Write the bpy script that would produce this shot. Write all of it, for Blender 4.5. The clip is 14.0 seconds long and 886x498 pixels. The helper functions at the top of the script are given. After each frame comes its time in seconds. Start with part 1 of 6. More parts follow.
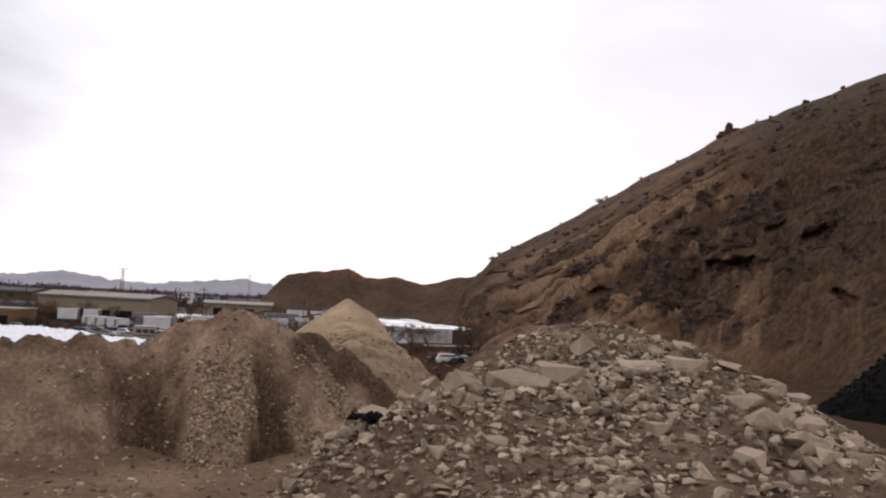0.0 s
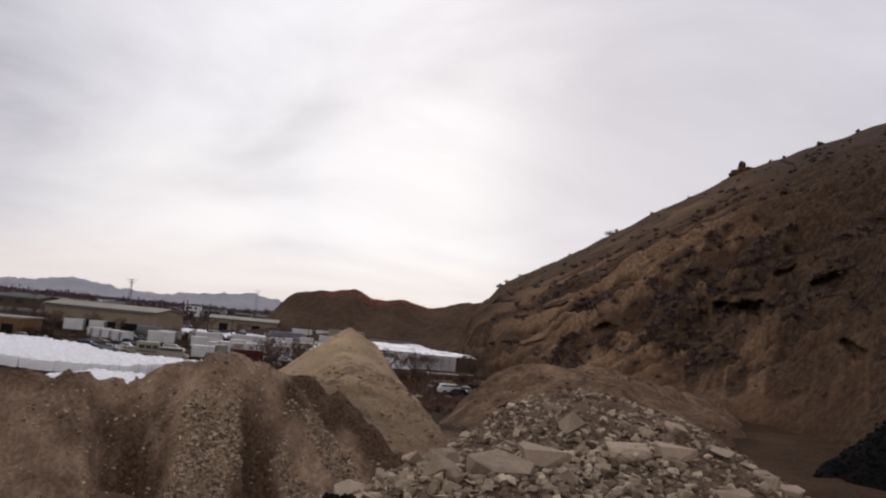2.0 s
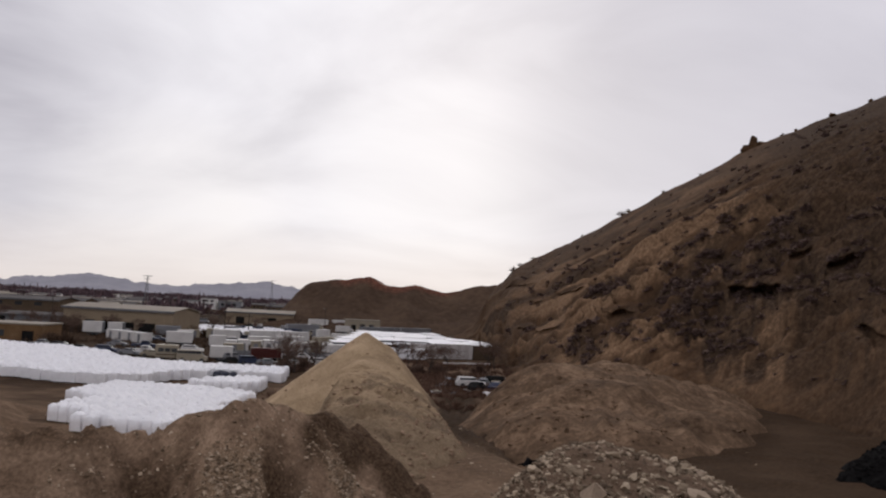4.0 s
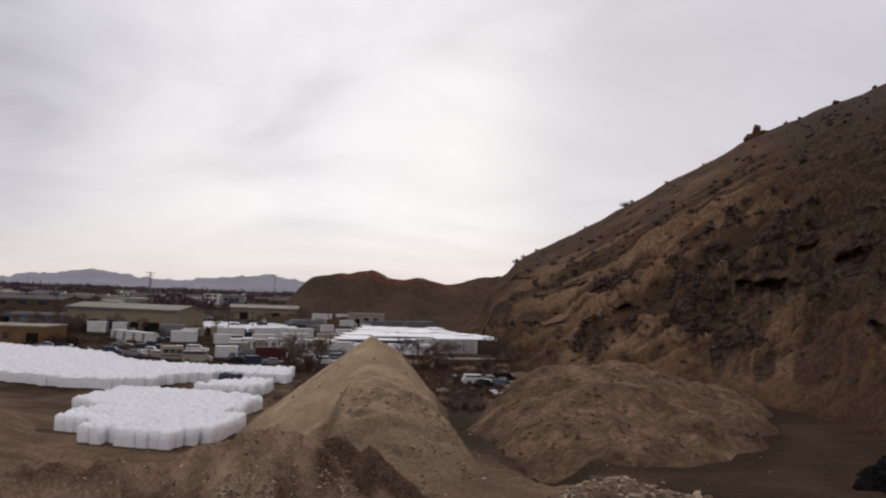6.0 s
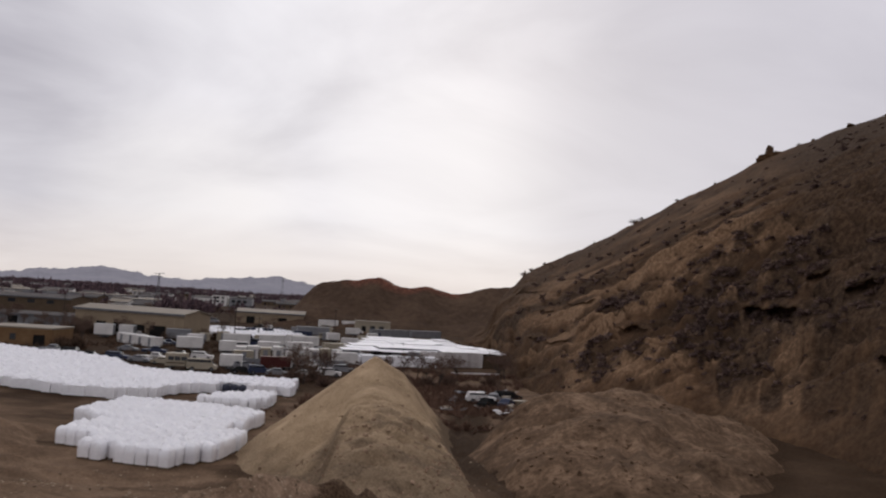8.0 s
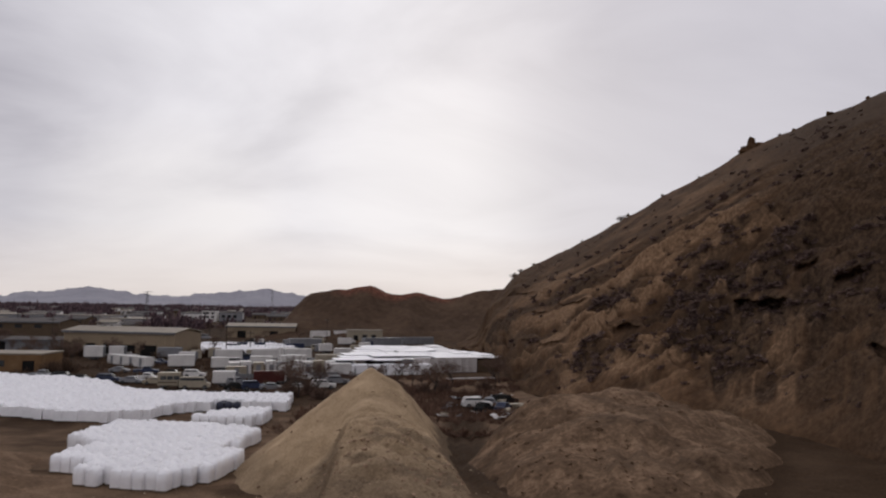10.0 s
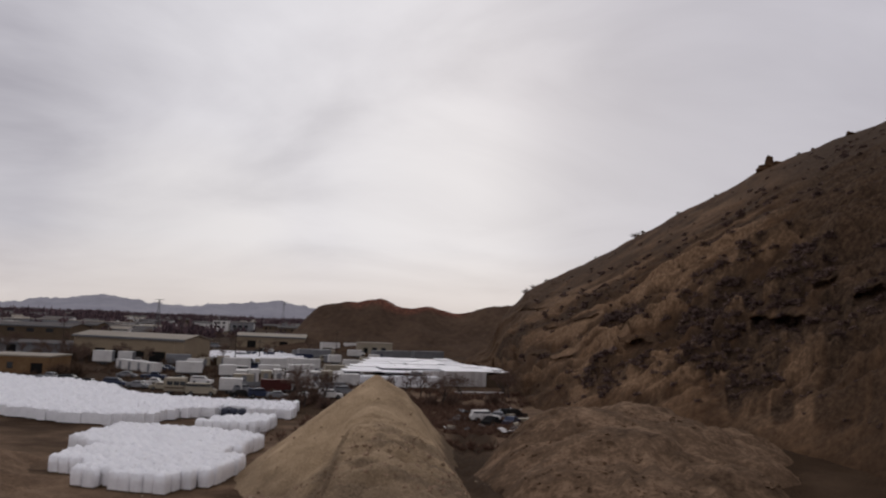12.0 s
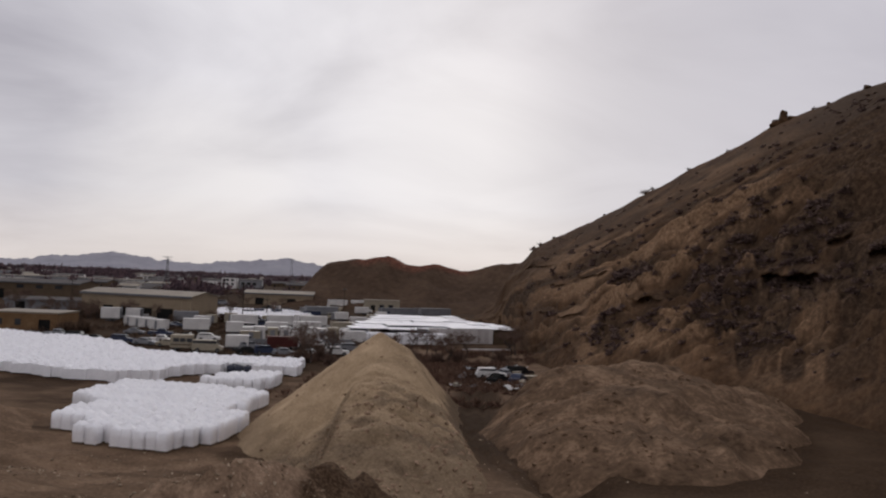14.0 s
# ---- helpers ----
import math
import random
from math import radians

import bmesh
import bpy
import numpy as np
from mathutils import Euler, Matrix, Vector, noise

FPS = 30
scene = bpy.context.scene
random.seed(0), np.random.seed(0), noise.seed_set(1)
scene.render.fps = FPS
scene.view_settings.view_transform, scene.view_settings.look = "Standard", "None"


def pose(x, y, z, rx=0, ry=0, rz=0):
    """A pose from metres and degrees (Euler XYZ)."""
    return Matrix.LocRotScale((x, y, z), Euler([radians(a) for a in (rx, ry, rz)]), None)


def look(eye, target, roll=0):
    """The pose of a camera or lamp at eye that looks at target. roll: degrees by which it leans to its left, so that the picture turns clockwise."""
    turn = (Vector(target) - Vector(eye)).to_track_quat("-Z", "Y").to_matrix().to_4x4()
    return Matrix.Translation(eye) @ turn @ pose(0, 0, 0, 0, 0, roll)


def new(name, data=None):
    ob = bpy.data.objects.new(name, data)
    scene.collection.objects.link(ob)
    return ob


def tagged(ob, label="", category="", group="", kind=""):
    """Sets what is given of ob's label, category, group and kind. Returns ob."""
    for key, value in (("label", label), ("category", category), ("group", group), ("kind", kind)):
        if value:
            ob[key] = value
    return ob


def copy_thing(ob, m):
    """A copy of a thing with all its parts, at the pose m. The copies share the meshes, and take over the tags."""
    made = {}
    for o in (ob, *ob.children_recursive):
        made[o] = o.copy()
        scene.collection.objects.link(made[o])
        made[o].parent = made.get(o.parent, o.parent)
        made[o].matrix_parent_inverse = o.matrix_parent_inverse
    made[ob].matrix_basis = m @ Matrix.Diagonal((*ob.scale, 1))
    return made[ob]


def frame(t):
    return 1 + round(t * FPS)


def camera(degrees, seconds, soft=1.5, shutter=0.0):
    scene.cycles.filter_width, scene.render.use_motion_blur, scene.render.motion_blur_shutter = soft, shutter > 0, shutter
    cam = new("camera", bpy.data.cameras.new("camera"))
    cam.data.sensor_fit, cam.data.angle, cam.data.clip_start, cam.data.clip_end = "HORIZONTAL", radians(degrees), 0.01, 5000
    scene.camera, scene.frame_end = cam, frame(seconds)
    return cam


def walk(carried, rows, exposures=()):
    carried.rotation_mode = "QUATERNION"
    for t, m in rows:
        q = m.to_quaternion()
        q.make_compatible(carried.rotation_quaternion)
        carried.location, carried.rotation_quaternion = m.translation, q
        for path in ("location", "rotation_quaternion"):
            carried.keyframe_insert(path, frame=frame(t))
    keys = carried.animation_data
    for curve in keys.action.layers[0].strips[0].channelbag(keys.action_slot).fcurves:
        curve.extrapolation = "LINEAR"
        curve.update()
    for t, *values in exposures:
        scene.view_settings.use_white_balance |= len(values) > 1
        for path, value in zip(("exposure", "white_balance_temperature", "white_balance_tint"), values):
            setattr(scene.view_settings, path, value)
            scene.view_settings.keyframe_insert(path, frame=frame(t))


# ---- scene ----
cam = camera(62.0, 14.0, soft=2.2)
PATH = [
    (0, (0.203, 1.425, 9.406), (0.204, 3.419, 9.559), 2.8),
    (0.5, (0.334, 1.675, 9.414), (0.35, 3.667, 9.592), 1.6),
    (1, (0.459, 1.961, 9.509), (0.459, 3.955, 9.663), 3.6),
    (1.5, (0.528, 1.878, 9.896), (0.511, 3.869, 10.09), 4.6),
    (2, (0.563, 1.69, 10.473), (0.534, 3.678, 10.685), 5.3),
    (2.5, (0.458, 1.519, 10.942), (0.423, 3.509, 11.143), 5.2),
    (3, (0.418, 1.661, 11.496), (0.373, 3.653, 11.663), 3.9),
    (5.5, (0.126, 1.453, 13.697), (0.064, 3.447, 13.844), 2.4),
    (6, (-0.018, 2.045, 13.877), (-0.08, 4.04, 14.006), 2.0),
    (6.5, (0.093, 1.852, 14.35), (0.023, 3.847, 14.479), 2.4),
    (7, (0.063, 1.88, 14.902), (-0.014, 3.872, 15.066), 2.8),
    (7.5, (0.11, 2.211, 15.229), (0.022, 4.204, 15.374), 3.9),
    (10, (-0.056, 2.406, 15.771), (-0.111, 4.399, 15.929), 0.9),
    (10.5, (0.126, 2.144, 15.747), (0.085, 4.136, 15.92), 0.9),
    (11, (-0.114, 3.175, 15.355), (-0.162, 5.165, 15.551), 2.2),
    (11.5, (0.104, 3.105, 15.188), (0.026, 5.091, 15.407), 2.1),
    (12, (0.165, 3.837, 14.908), (0.074, 5.825, 15.109), 2.35),
    (12.5, (0.356, 4.525, 14.835), (0.246, 6.513, 15.016), 3.3),
    (13, (0.32, 4.549, 14.873), (0.218, 6.537, 15.065), 3.9),
    (13.5, (0.411, 4.433, 14.927), (0.313, 6.422, 15.112), 2.6),
    (14, (0.385, 5.5, 14.88), (0.277, 7.495, 14.966), 2.4),
]
walk(cam, [(t, look(eye, target, roll)) for t, eye, target, roll in PATH],
     exposures=[(0.0, 0.5), (0.2, 0.36), (0.5, 0.18), (1.0, 0.1), (1.5, 0.04), (3.0, 0.0), (7.0, -0.06), (10.0, -0.12), (11.5, -0.25), (12.5, -0.31), (13.5, -0.29), (14.0, -0.19)])

# ------------------------------------------------------------------ world and sun
SUN_ELEVATION, SUN_AZIMUTH = 20.0, 1.0          # behind thin cloud, ahead of the camera
world = bpy.data.worlds.new("overcast")
scene.world = world
world.use_nodes = True
wt = world.node_tree
wt.nodes.clear()


def wnode(kind, **values):
    n = wt.nodes.new(kind)
    for key, value in values.items():
        n.inputs[key.replace("_", " ")].default_value = value
    return n


w_out = wt.nodes.new("ShaderNodeOutputWorld")
w_bg = wt.nodes.new("ShaderNodeBackground")
w_sky = wt.nodes.new("ShaderNodeTexSky")
w_sky.sky_type = "NISHITA"
w_sky.sun_disc = False
w_sky.sun_elevation = radians(SUN_ELEVATION)
w_sky.sun_rotation = radians(SUN_AZIMUTH)
w_sky.air_density, w_sky.dust_density = 1.0, 3.0
w_coord = wt.nodes.new("ShaderNodeTexCoord")
w_sep = wt.nodes.new("ShaderNodeSeparateXYZ")
wt.links.new(w_coord.outputs["Generated"], w_sep.inputs[0])
# the cloud deck: a flat layer, so its features shrink towards the horizon
w_lift = wt.nodes.new("ShaderNodeMath")
w_lift.operation, w_lift.inputs[1].default_value = "ADD", 0.26
w_abs = wt.nodes.new("ShaderNodeMath")
w_abs.operation = "ABSOLUTE"
wt.links.new(w_sep.outputs["Z"], w_abs.inputs[0])
wt.links.new(w_abs.outputs[0], w_lift.inputs[0])
w_flat = wt.nodes.new("ShaderNodeVectorMath")
w_flat.operation = "DIVIDE"
w_lift3 = wt.nodes.new("ShaderNodeCombineXYZ")
for axis in "XYZ":
    wt.links.new(w_lift.outputs[0], w_lift3.inputs[axis])
wt.links.new(w_coord.outputs["Generated"], w_flat.inputs[0])
wt.links.new(w_lift3.outputs[0], w_flat.inputs[1])
w_map = wt.nodes.new("ShaderNodeMapping")
w_map.inputs["Scale"].default_value = (0.62, 0.80, 0.3)
w_map.inputs["Rotation"].default_value = (0, 0, radians(14))
w_map.inputs["Location"].default_value = (8.2, 3.7, 0.0)
wt.links.new(w_flat.outputs[0], w_map.inputs["Vector"])
w_noise = wnode("ShaderNodeTexNoise", Scale=1.5, Detail=7.0, Roughness=0.52, Distortion=0.55)
wt.links.new(w_map.outputs[0], w_noise.inputs["Vector"])
w_ramp = wt.nodes.new("ShaderNodeValToRGB")
w_ramp.color_ramp.elements[0].position = 0.36
w_ramp.color_ramp.elements[0].color = (0.455, 0.44, 0.51, 1)
w_ramp.color_ramp.elements[1].position = 0.61
w_ramp.color_ramp.elements[1].color = (0.96, 0.94, 1.01, 1)
wt.links.new(w_noise.outputs["Fac"], w_ramp.inputs["Fac"])
# brighter cloud low in the sky, below the thick deck
w_low = wt.nodes.new("ShaderNodeMapRange")
for key, value in (("From Min", 0.0), ("From Max", 0.42), ("To Min", 0.35), ("To Max", 0.0)):
    w_low.inputs[key].default_value = value
wt.links.new(w_abs.outputs[0], w_low.inputs["Value"])
w_add = wt.nodes.new("ShaderNodeMixRGB")
w_add.blend_type = "MIX"
w_add.inputs["Color2"].default_value = (1.0, 0.975, 0.98, 1)
wt.links.new(w_low.outputs["Result"], w_add.inputs["Fac"])
wt.links.new(w_ramp.outputs["Color"], w_add.inputs["Color1"])
# thinner cloud round the hidden sun
w_dot = wt.nodes.new("ShaderNodeVectorMath")
w_dot.operation = "DOT_PRODUCT"
w_dot.inputs[1].default_value = (math.sin(radians(SUN_AZIMUTH)) * math.cos(radians(SUN_ELEVATION)), math.cos(radians(SUN_AZIMUTH)) * math.cos(radians(SUN_ELEVATION)), math.sin(radians(SUN_ELEVATION)))
wt.links.new(w_coord.outputs["Generated"], w_dot.inputs[0])
w_near = wt.nodes.new("ShaderNodeMapRange")
w_near.interpolation_type = "SMOOTHSTEP"
for key, value in (("From Min", 0.84), ("From Max", 1.0), ("To Min", 0.0), ("To Max", 0.30)):
    w_near.inputs[key].default_value = value
wt.links.new(w_dot.outputs["Value"], w_near.inputs["Value"])
w_glow = wt.nodes.new("ShaderNodeMixRGB")
w_glow.inputs["Color2"].default_value = (1.12, 1.1, 1.12, 1)
wt.links.new(w_near.outputs["Result"], w_glow.inputs["Fac"])
wt.links.new(w_add.outputs[0], w_glow.inputs["Color1"])
# thick and thin parts of the deck: azimuth, elevation, cosine of the reach, strength, tone
w_last = w_glow.outputs[0]
for lobe_az, lobe_el, reach, strength, tone in ((-29, 10, 0.975, 0.34, (0.58, 0.56, 0.63)), (27, 17, 0.86, 0.5, (0.58, 0.55, 0.63)), (-12, 20, 0.92, 0.62, (1.04, 1.02, 1.07)), (-3, 8.0, 0.98, 0.6, (1.10, 1.08, 1.10)),
                                               (-22, 4.5, 0.982, 0.6, (1.06, 1.02, 1.01)), (9, 10, 0.985, 0.25, (0.66, 0.65, 0.70))):
    w_to = wt.nodes.new("ShaderNodeVectorMath")
    w_to.operation = "DOT_PRODUCT"
    w_to.inputs[1].default_value = (math.sin(radians(lobe_az)) * math.cos(radians(lobe_el)), math.cos(radians(lobe_az)) * math.cos(radians(lobe_el)), math.sin(radians(lobe_el)))
    wt.links.new(w_coord.outputs["Generated"], w_to.inputs[0])
    w_fade = wt.nodes.new("ShaderNodeMapRange")
    w_fade.interpolation_type = "SMOOTHSTEP"
    for key, value in (("From Min", reach), ("From Max", 1.0), ("To Min", 0.0), ("To Max", strength * 1.6)):
        w_fade.inputs[key].default_value = value
    wt.links.new(w_to.outputs["Value"], w_fade.inputs["Value"])
    w_break = wt.nodes.new("ShaderNodeMath")
    w_break.operation = "MULTIPLY"
    wt.links.new(w_fade.outputs["Result"], w_break.inputs[0])
    wt.links.new(w_noise.outputs["Fac"], w_break.inputs[1])
    w_blend = wt.nodes.new("ShaderNodeMixRGB")
    w_blend.inputs["Color2"].default_value = (*tone, 1)
    wt.links.new(w_break.outputs[0], w_blend.inputs["Fac"])
    wt.links.new(w_last, w_blend.inputs["Color1"])
    w_last = w_blend.outputs[0]
# warm haze in the last degrees above the horizon
w_hz = wt.nodes.new("ShaderNodeMapRange")
for key, value in (("From Min", 0.0), ("From Max", 0.10), ("To Min", 0.75), ("To Max", 0.0)):
    w_hz.inputs[key].default_value = value
wt.links.new(w_abs.outputs[0], w_hz.inputs["Value"])
w_warm = wt.nodes.new("ShaderNodeMixRGB")
w_warm.inputs["Color2"].default_value = (0.90, 0.80, 0.745, 1)
wt.links.new(w_hz.outputs["Result"], w_warm.inputs["Fac"])
wt.links.new(w_last, w_warm.inputs["Color1"])
w_nish = wt.nodes.new("ShaderNodeMixRGB")
w_nish.blend_type = "MULTIPLY"
w_nish.inputs["Fac"].default_value = 1.0
w_nish.inputs["Color2"].default_value = (0.06, 0.06, 0.06, 1)
wt.links.new(w_sky.outputs[0], w_nish.inputs["Color1"])
w_mix = wt.nodes.new("ShaderNodeMixRGB")
w_mix.inputs["Fac"].default_value = 0.97
wt.links.new(w_nish.outputs[0], w_mix.inputs["Color1"])
wt.links.new(w_warm.outputs[0], w_mix.inputs["Color2"])
w_bg.inputs["Strength"].default_value = 0.92
wt.links.new(w_mix.outputs[0], w_bg.inputs["Color"])
wt.links.new(w_bg.outputs[0], w_out.inputs["Surface"])

sun_data = bpy.data.lights.new("sun", "SUN")
sun_data.energy, sun_data.angle, sun_data.color = 0.45, radians(50), (1.0, 0.94, 0.88)
sun = new("sun", sun_data)
az, el = radians(SUN_AZIMUTH), radians(SUN_ELEVATION)
sun.matrix_world = look((0, 0, 60), (-60 * math.sin(az) * math.cos(el), -60 * math.cos(az) * math.cos(el), 60 - 60 * math.sin(el)))

# ------------------------------------------------------------------ small tools


def value_noise(x, y, seed=0):
    """Smooth noise from 0 to 1 on arrays."""
    xi, yi = np.floor(x).astype(np.int64), np.floor(y).astype(np.int64)
    fx, fy = x - xi, y - yi
    fx, fy = fx * fx * (3 - 2 * fx), fy * fy * (3 - 2 * fy)

    def corner(a, b):
        h = (a * 374761393 + b * 668265263 + seed * 982451653) & 0x7FFFFFFF
        h = ((h ^ (h >> 13)) * 1274126177) & 0x7FFFFFFF
        return ((h ^ (h >> 16)) & 0xFFFF) / 65535.0
    top = corner(xi, yi) * (1 - fx) + corner(xi + 1, yi) * fx
    low = corner(xi, yi + 1) * (1 - fx) + corner(xi + 1, yi + 1) * fx
    return top * (1 - fy) + low * fy


def fbm(x, y, octaves=4, seed=0, gain=0.5):
    """Layered noise about -1 to 1."""
    x, y = np.asarray(x, float), np.asarray(y, float)
    total, size, norm = np.zeros(np.broadcast(x, y).shape), 1.0, 0.0
    for k in range(octaves):
        total += size * (2 * value_noise(x * 2**k + 17.3 * k, y * 2**k - 9.1 * k, seed + k) - 1)
        norm += size
        size *= gain
    return total / norm


def smooth(a, b, v):
    k = np.clip((np.asarray(v, float) - a) / (b - a), 0, 1)
    return k * k * (3 - 2 * k)


def mesh_of(name, verts, faces, material, soft=True):
    me = bpy.data.meshes.new(name)
    me.from_pydata([tuple(v) for v in verts], [], [tuple(f) for f in faces])
    me.materials.append(material)
    if soft:
        me.polygons.foreach_set("use_smooth", [True] * len(me.polygons))
    me.update()
    return me


def grid_mesh(name, X, Y, Z, material, keep=None, soft=True):
    """A sheet over a grid of points; keep picks the cells."""
    rows, cols = X.shape
    index = np.arange(rows * cols).reshape(rows, cols)
    quads = np.stack([index[:-1, :-1], index[:-1, 1:], index[1:, 1:], index[1:, :-1]], -1)
    if keep is not None:
        quads = quads[keep[:-1, :-1] | keep[1:, 1:] | keep[:-1, 1:] | keep[1:, :-1]]
    quads = quads.reshape(-1, 4)
    used, quads = np.unique(quads, return_inverse=True)
    verts = np.stack([X.ravel(), Y.ravel(), Z.ravel()], -1)[used]
    return mesh_of(name, verts.tolist(), quads.reshape(-1, 4).tolist(), material, soft)


def part(name, bm, material, parent=None, label=""):
    """Links a bmesh as one mesh object, under a parent where one is given."""
    me = bpy.data.meshes.new(name)
    bm.to_mesh(me)
    bm.free()
    me.materials.append(material)
    ob = new(name, me)
    ob.parent = parent
    return tagged(ob, label)


def add_box(bm, x0, y0, z0, x1, y1, z1, bevel=0.0):
    made = bmesh.ops.create_cube(bm, size=1.0, matrix=Matrix.LocRotScale(((x0 + x1) / 2, (y0 + y1) / 2, (z0 + z1) / 2), None, (x1 - x0, y1 - y0, z1 - z0)))
    if bevel:
        edges = list({e for v in made["verts"] for e in v.link_edges})
        bmesh.ops.bevel(bm, geom=edges, offset=bevel, segments=2, affect="EDGES", profile=0.6)
    return bm


def box(x0, y0, z0, x1, y1, z1, bevel=0.0):
    return add_box(bmesh.new(), x0, y0, z0, x1, y1, z1, bevel)


def tube(points, radii, sides=7):
    """A tapered tube along points."""
    verts, faces = [], []
    for k, (p, r) in enumerate(zip(points, radii)):
        a, b = points[max(k - 1, 0)], points[min(k + 1, len(points) - 1)]
        q = (Vector(b) - Vector(a)).to_track_quat("Z", "Y")
        for s in range(sides):
            w = 2 * math.pi * s / sides
            verts.append(Vector(p) + q @ Vector((r * math.cos(w), r * math.sin(w), 0)))
        if k:
            for s in range(sides):
                faces.append(((k - 1) * sides + s, (k - 1) * sides + (s + 1) % sides, k * sides + (s + 1) % sides, k * sides + s))
    return verts, faces


def holder(name, place, turn=0.0):
    ob = new(name)
    ob.empty_display_size = 0.2
    ob.matrix_basis = pose(*place, 0, 0, turn)
    return ob


# ------------------------------------------------------------------ materials


def surface(name, colors, scale=1.0, fine=12.0, rough=0.95, bump=0.4, depth=0.05, metal=0.0, spread=0.5, specular=None, per_piece=0.0, stretch=(1, 1, 1)):
    """Earth, paint or metal: colours blended by coarse and fine noise, with relief."""
    m = bpy.data.materials.new(name)
    m.use_nodes = True
    nt = m.node_tree
    nodes, links = nt.nodes, nt.links
    b = nodes["Principled BSDF"]
    b.inputs["Roughness"].default_value, b.inputs["Metallic"].default_value = rough, metal
    b.inputs["Specular IOR Level"].default_value = specular if specular is not None else (0.2 if rough < 0.8 else 0.04)
    at = nodes.new("ShaderNodeTexCoord")
    mp = nodes.new("ShaderNodeMapping")
    mp.inputs["Scale"].default_value = stretch
    links.new(at.outputs["Object"], mp.inputs["Vector"])
    big = nodes.new("ShaderNodeTexNoise")
    big.inputs["Scale"].default_value, big.inputs["Detail"].default_value = scale, 6
    big.inputs["Roughness"].default_value = 0.62
    small = nodes.new("ShaderNodeTexNoise")
    small.inputs["Scale"].default_value, small.inputs["Detail"].default_value = fine, 5
    small.inputs["Roughness"].default_value = 0.7
    for n in (big, small):
        links.new(mp.outputs[0], n.inputs["Vector"])
    mix = nodes.new("ShaderNodeMath")
    mix.operation, mix.inputs[1].default_value = "MULTIPLY_ADD", 0.45
    links.new(small.outputs["Fac"], mix.inputs[0])
    part_big = nodes.new("ShaderNodeMath")
    part_big.operation, part_big.inputs[1].default_value = "MULTIPLY", 0.55
    links.new(big.outputs["Fac"], part_big.inputs[0])
    links.new(part_big.outputs[0], mix.inputs[2])
    source = mix.outputs[0]
    if per_piece:
        info = nodes.new("ShaderNodeObjectInfo")
        geo = nodes.new("ShaderNodeNewGeometry")
        both = nodes.new("ShaderNodeMath")
        both.operation = "ADD"
        links.new(info.outputs["Random"], both.inputs[0])
        links.new(geo.outputs["Random Per Island"], both.inputs[1])
        fold = nodes.new("ShaderNodeMath")
        fold.operation = "FRACT"
        links.new(both.outputs[0], fold.inputs[0])
        shift = nodes.new("ShaderNodeMath")
        shift.operation, shift.inputs[1].default_value = "MULTIPLY_ADD", per_piece
        links.new(fold.outputs[0], shift.inputs[0])
        less = nodes.new("ShaderNodeMath")
        less.operation, less.inputs[1].default_value = "SUBTRACT", per_piece / 2
        links.new(source, less.inputs[0])
        links.new(less.outputs[0], shift.inputs[2])
        source = shift.outputs[0]
    ramp = nodes.new("ShaderNodeValToRGB")
    els = ramp.color_ramp.elements
    lo, hi = 0.5 - spread / 2 * 0.6, 0.5 + spread / 2 * 0.6
    while len(els) < len(colors):
        els.new(0.5)
    for k, c in enumerate(colors):
        els[k].position = lo + (hi - lo) * k / max(len(colors) - 1, 1)
        els[k].color = (*c, 1)
    links.new(source, ramp.inputs["Fac"])
    links.new(ramp.outputs["Color"], b.inputs["Base Color"])
    if bump:
        bp = nodes.new("ShaderNodeBump")
        bp.inputs["Strength"].default_value, bp.inputs["Distance"].default_value = bump, depth
        links.new(mix.outputs[0], bp.inputs["Height"])
        links.new(bp.outputs["Normal"], b.inputs["Normal"])
    return m


def masked(base_name, first, second, attribute):
    """Two surfaces in one, blended by a mesh attribute that tells where the second lies."""
    m = first.copy()
    m.name = base_name
    nt = m.node_tree
    b = nt.nodes["Principled BSDF"]
    src = b.inputs["Base Color"].links[0].from_socket
    other = nt.nodes.new("ShaderNodeValToRGB")
    ramp2 = next(n for n in second.node_tree.nodes if n.bl_idname == "ShaderNodeValToRGB")
    els = other.color_ramp.elements
    while len(els) < len(ramp2.color_ramp.elements):
        els.new(0.5)
    for a, c in zip(els, ramp2.color_ramp.elements):
        a.position, a.color = c.position, c.color
    nz = nt.nodes.new("ShaderNodeTexNoise")
    f2 = next(n for n in second.node_tree.nodes if n.bl_idname == "ShaderNodeTexNoise")
    scales = sorted(n.inputs["Scale"].default_value for n in second.node_tree.nodes if n.bl_idname == "ShaderNodeTexNoise")
    nz.inputs["Scale"].default_value, nz.inputs["Detail"].default_value, nz.inputs["Roughness"].default_value = scales[-1], 6, 0.7
    at = next(n for n in nt.nodes if n.bl_idname == "ShaderNodeMapping")
    nt.links.new(at.outputs[0], nz.inputs["Vector"])
    nt.links.new(nz.outputs["Fac"], other.inputs["Fac"])
    attr = nt.nodes.new("ShaderNodeAttribute")
    attr.attribute_name = attribute
    mix = nt.nodes.new("ShaderNodeMixRGB")
    nt.links.new(attr.outputs["Fac"], mix.inputs["Fac"])
    nt.links.new(src, mix.inputs["Color1"])
    nt.links.new(other.outputs["Color"], mix.inputs["Color2"])
    nt.links.new(mix.outputs[0], b.inputs["Base Color"])
    return m


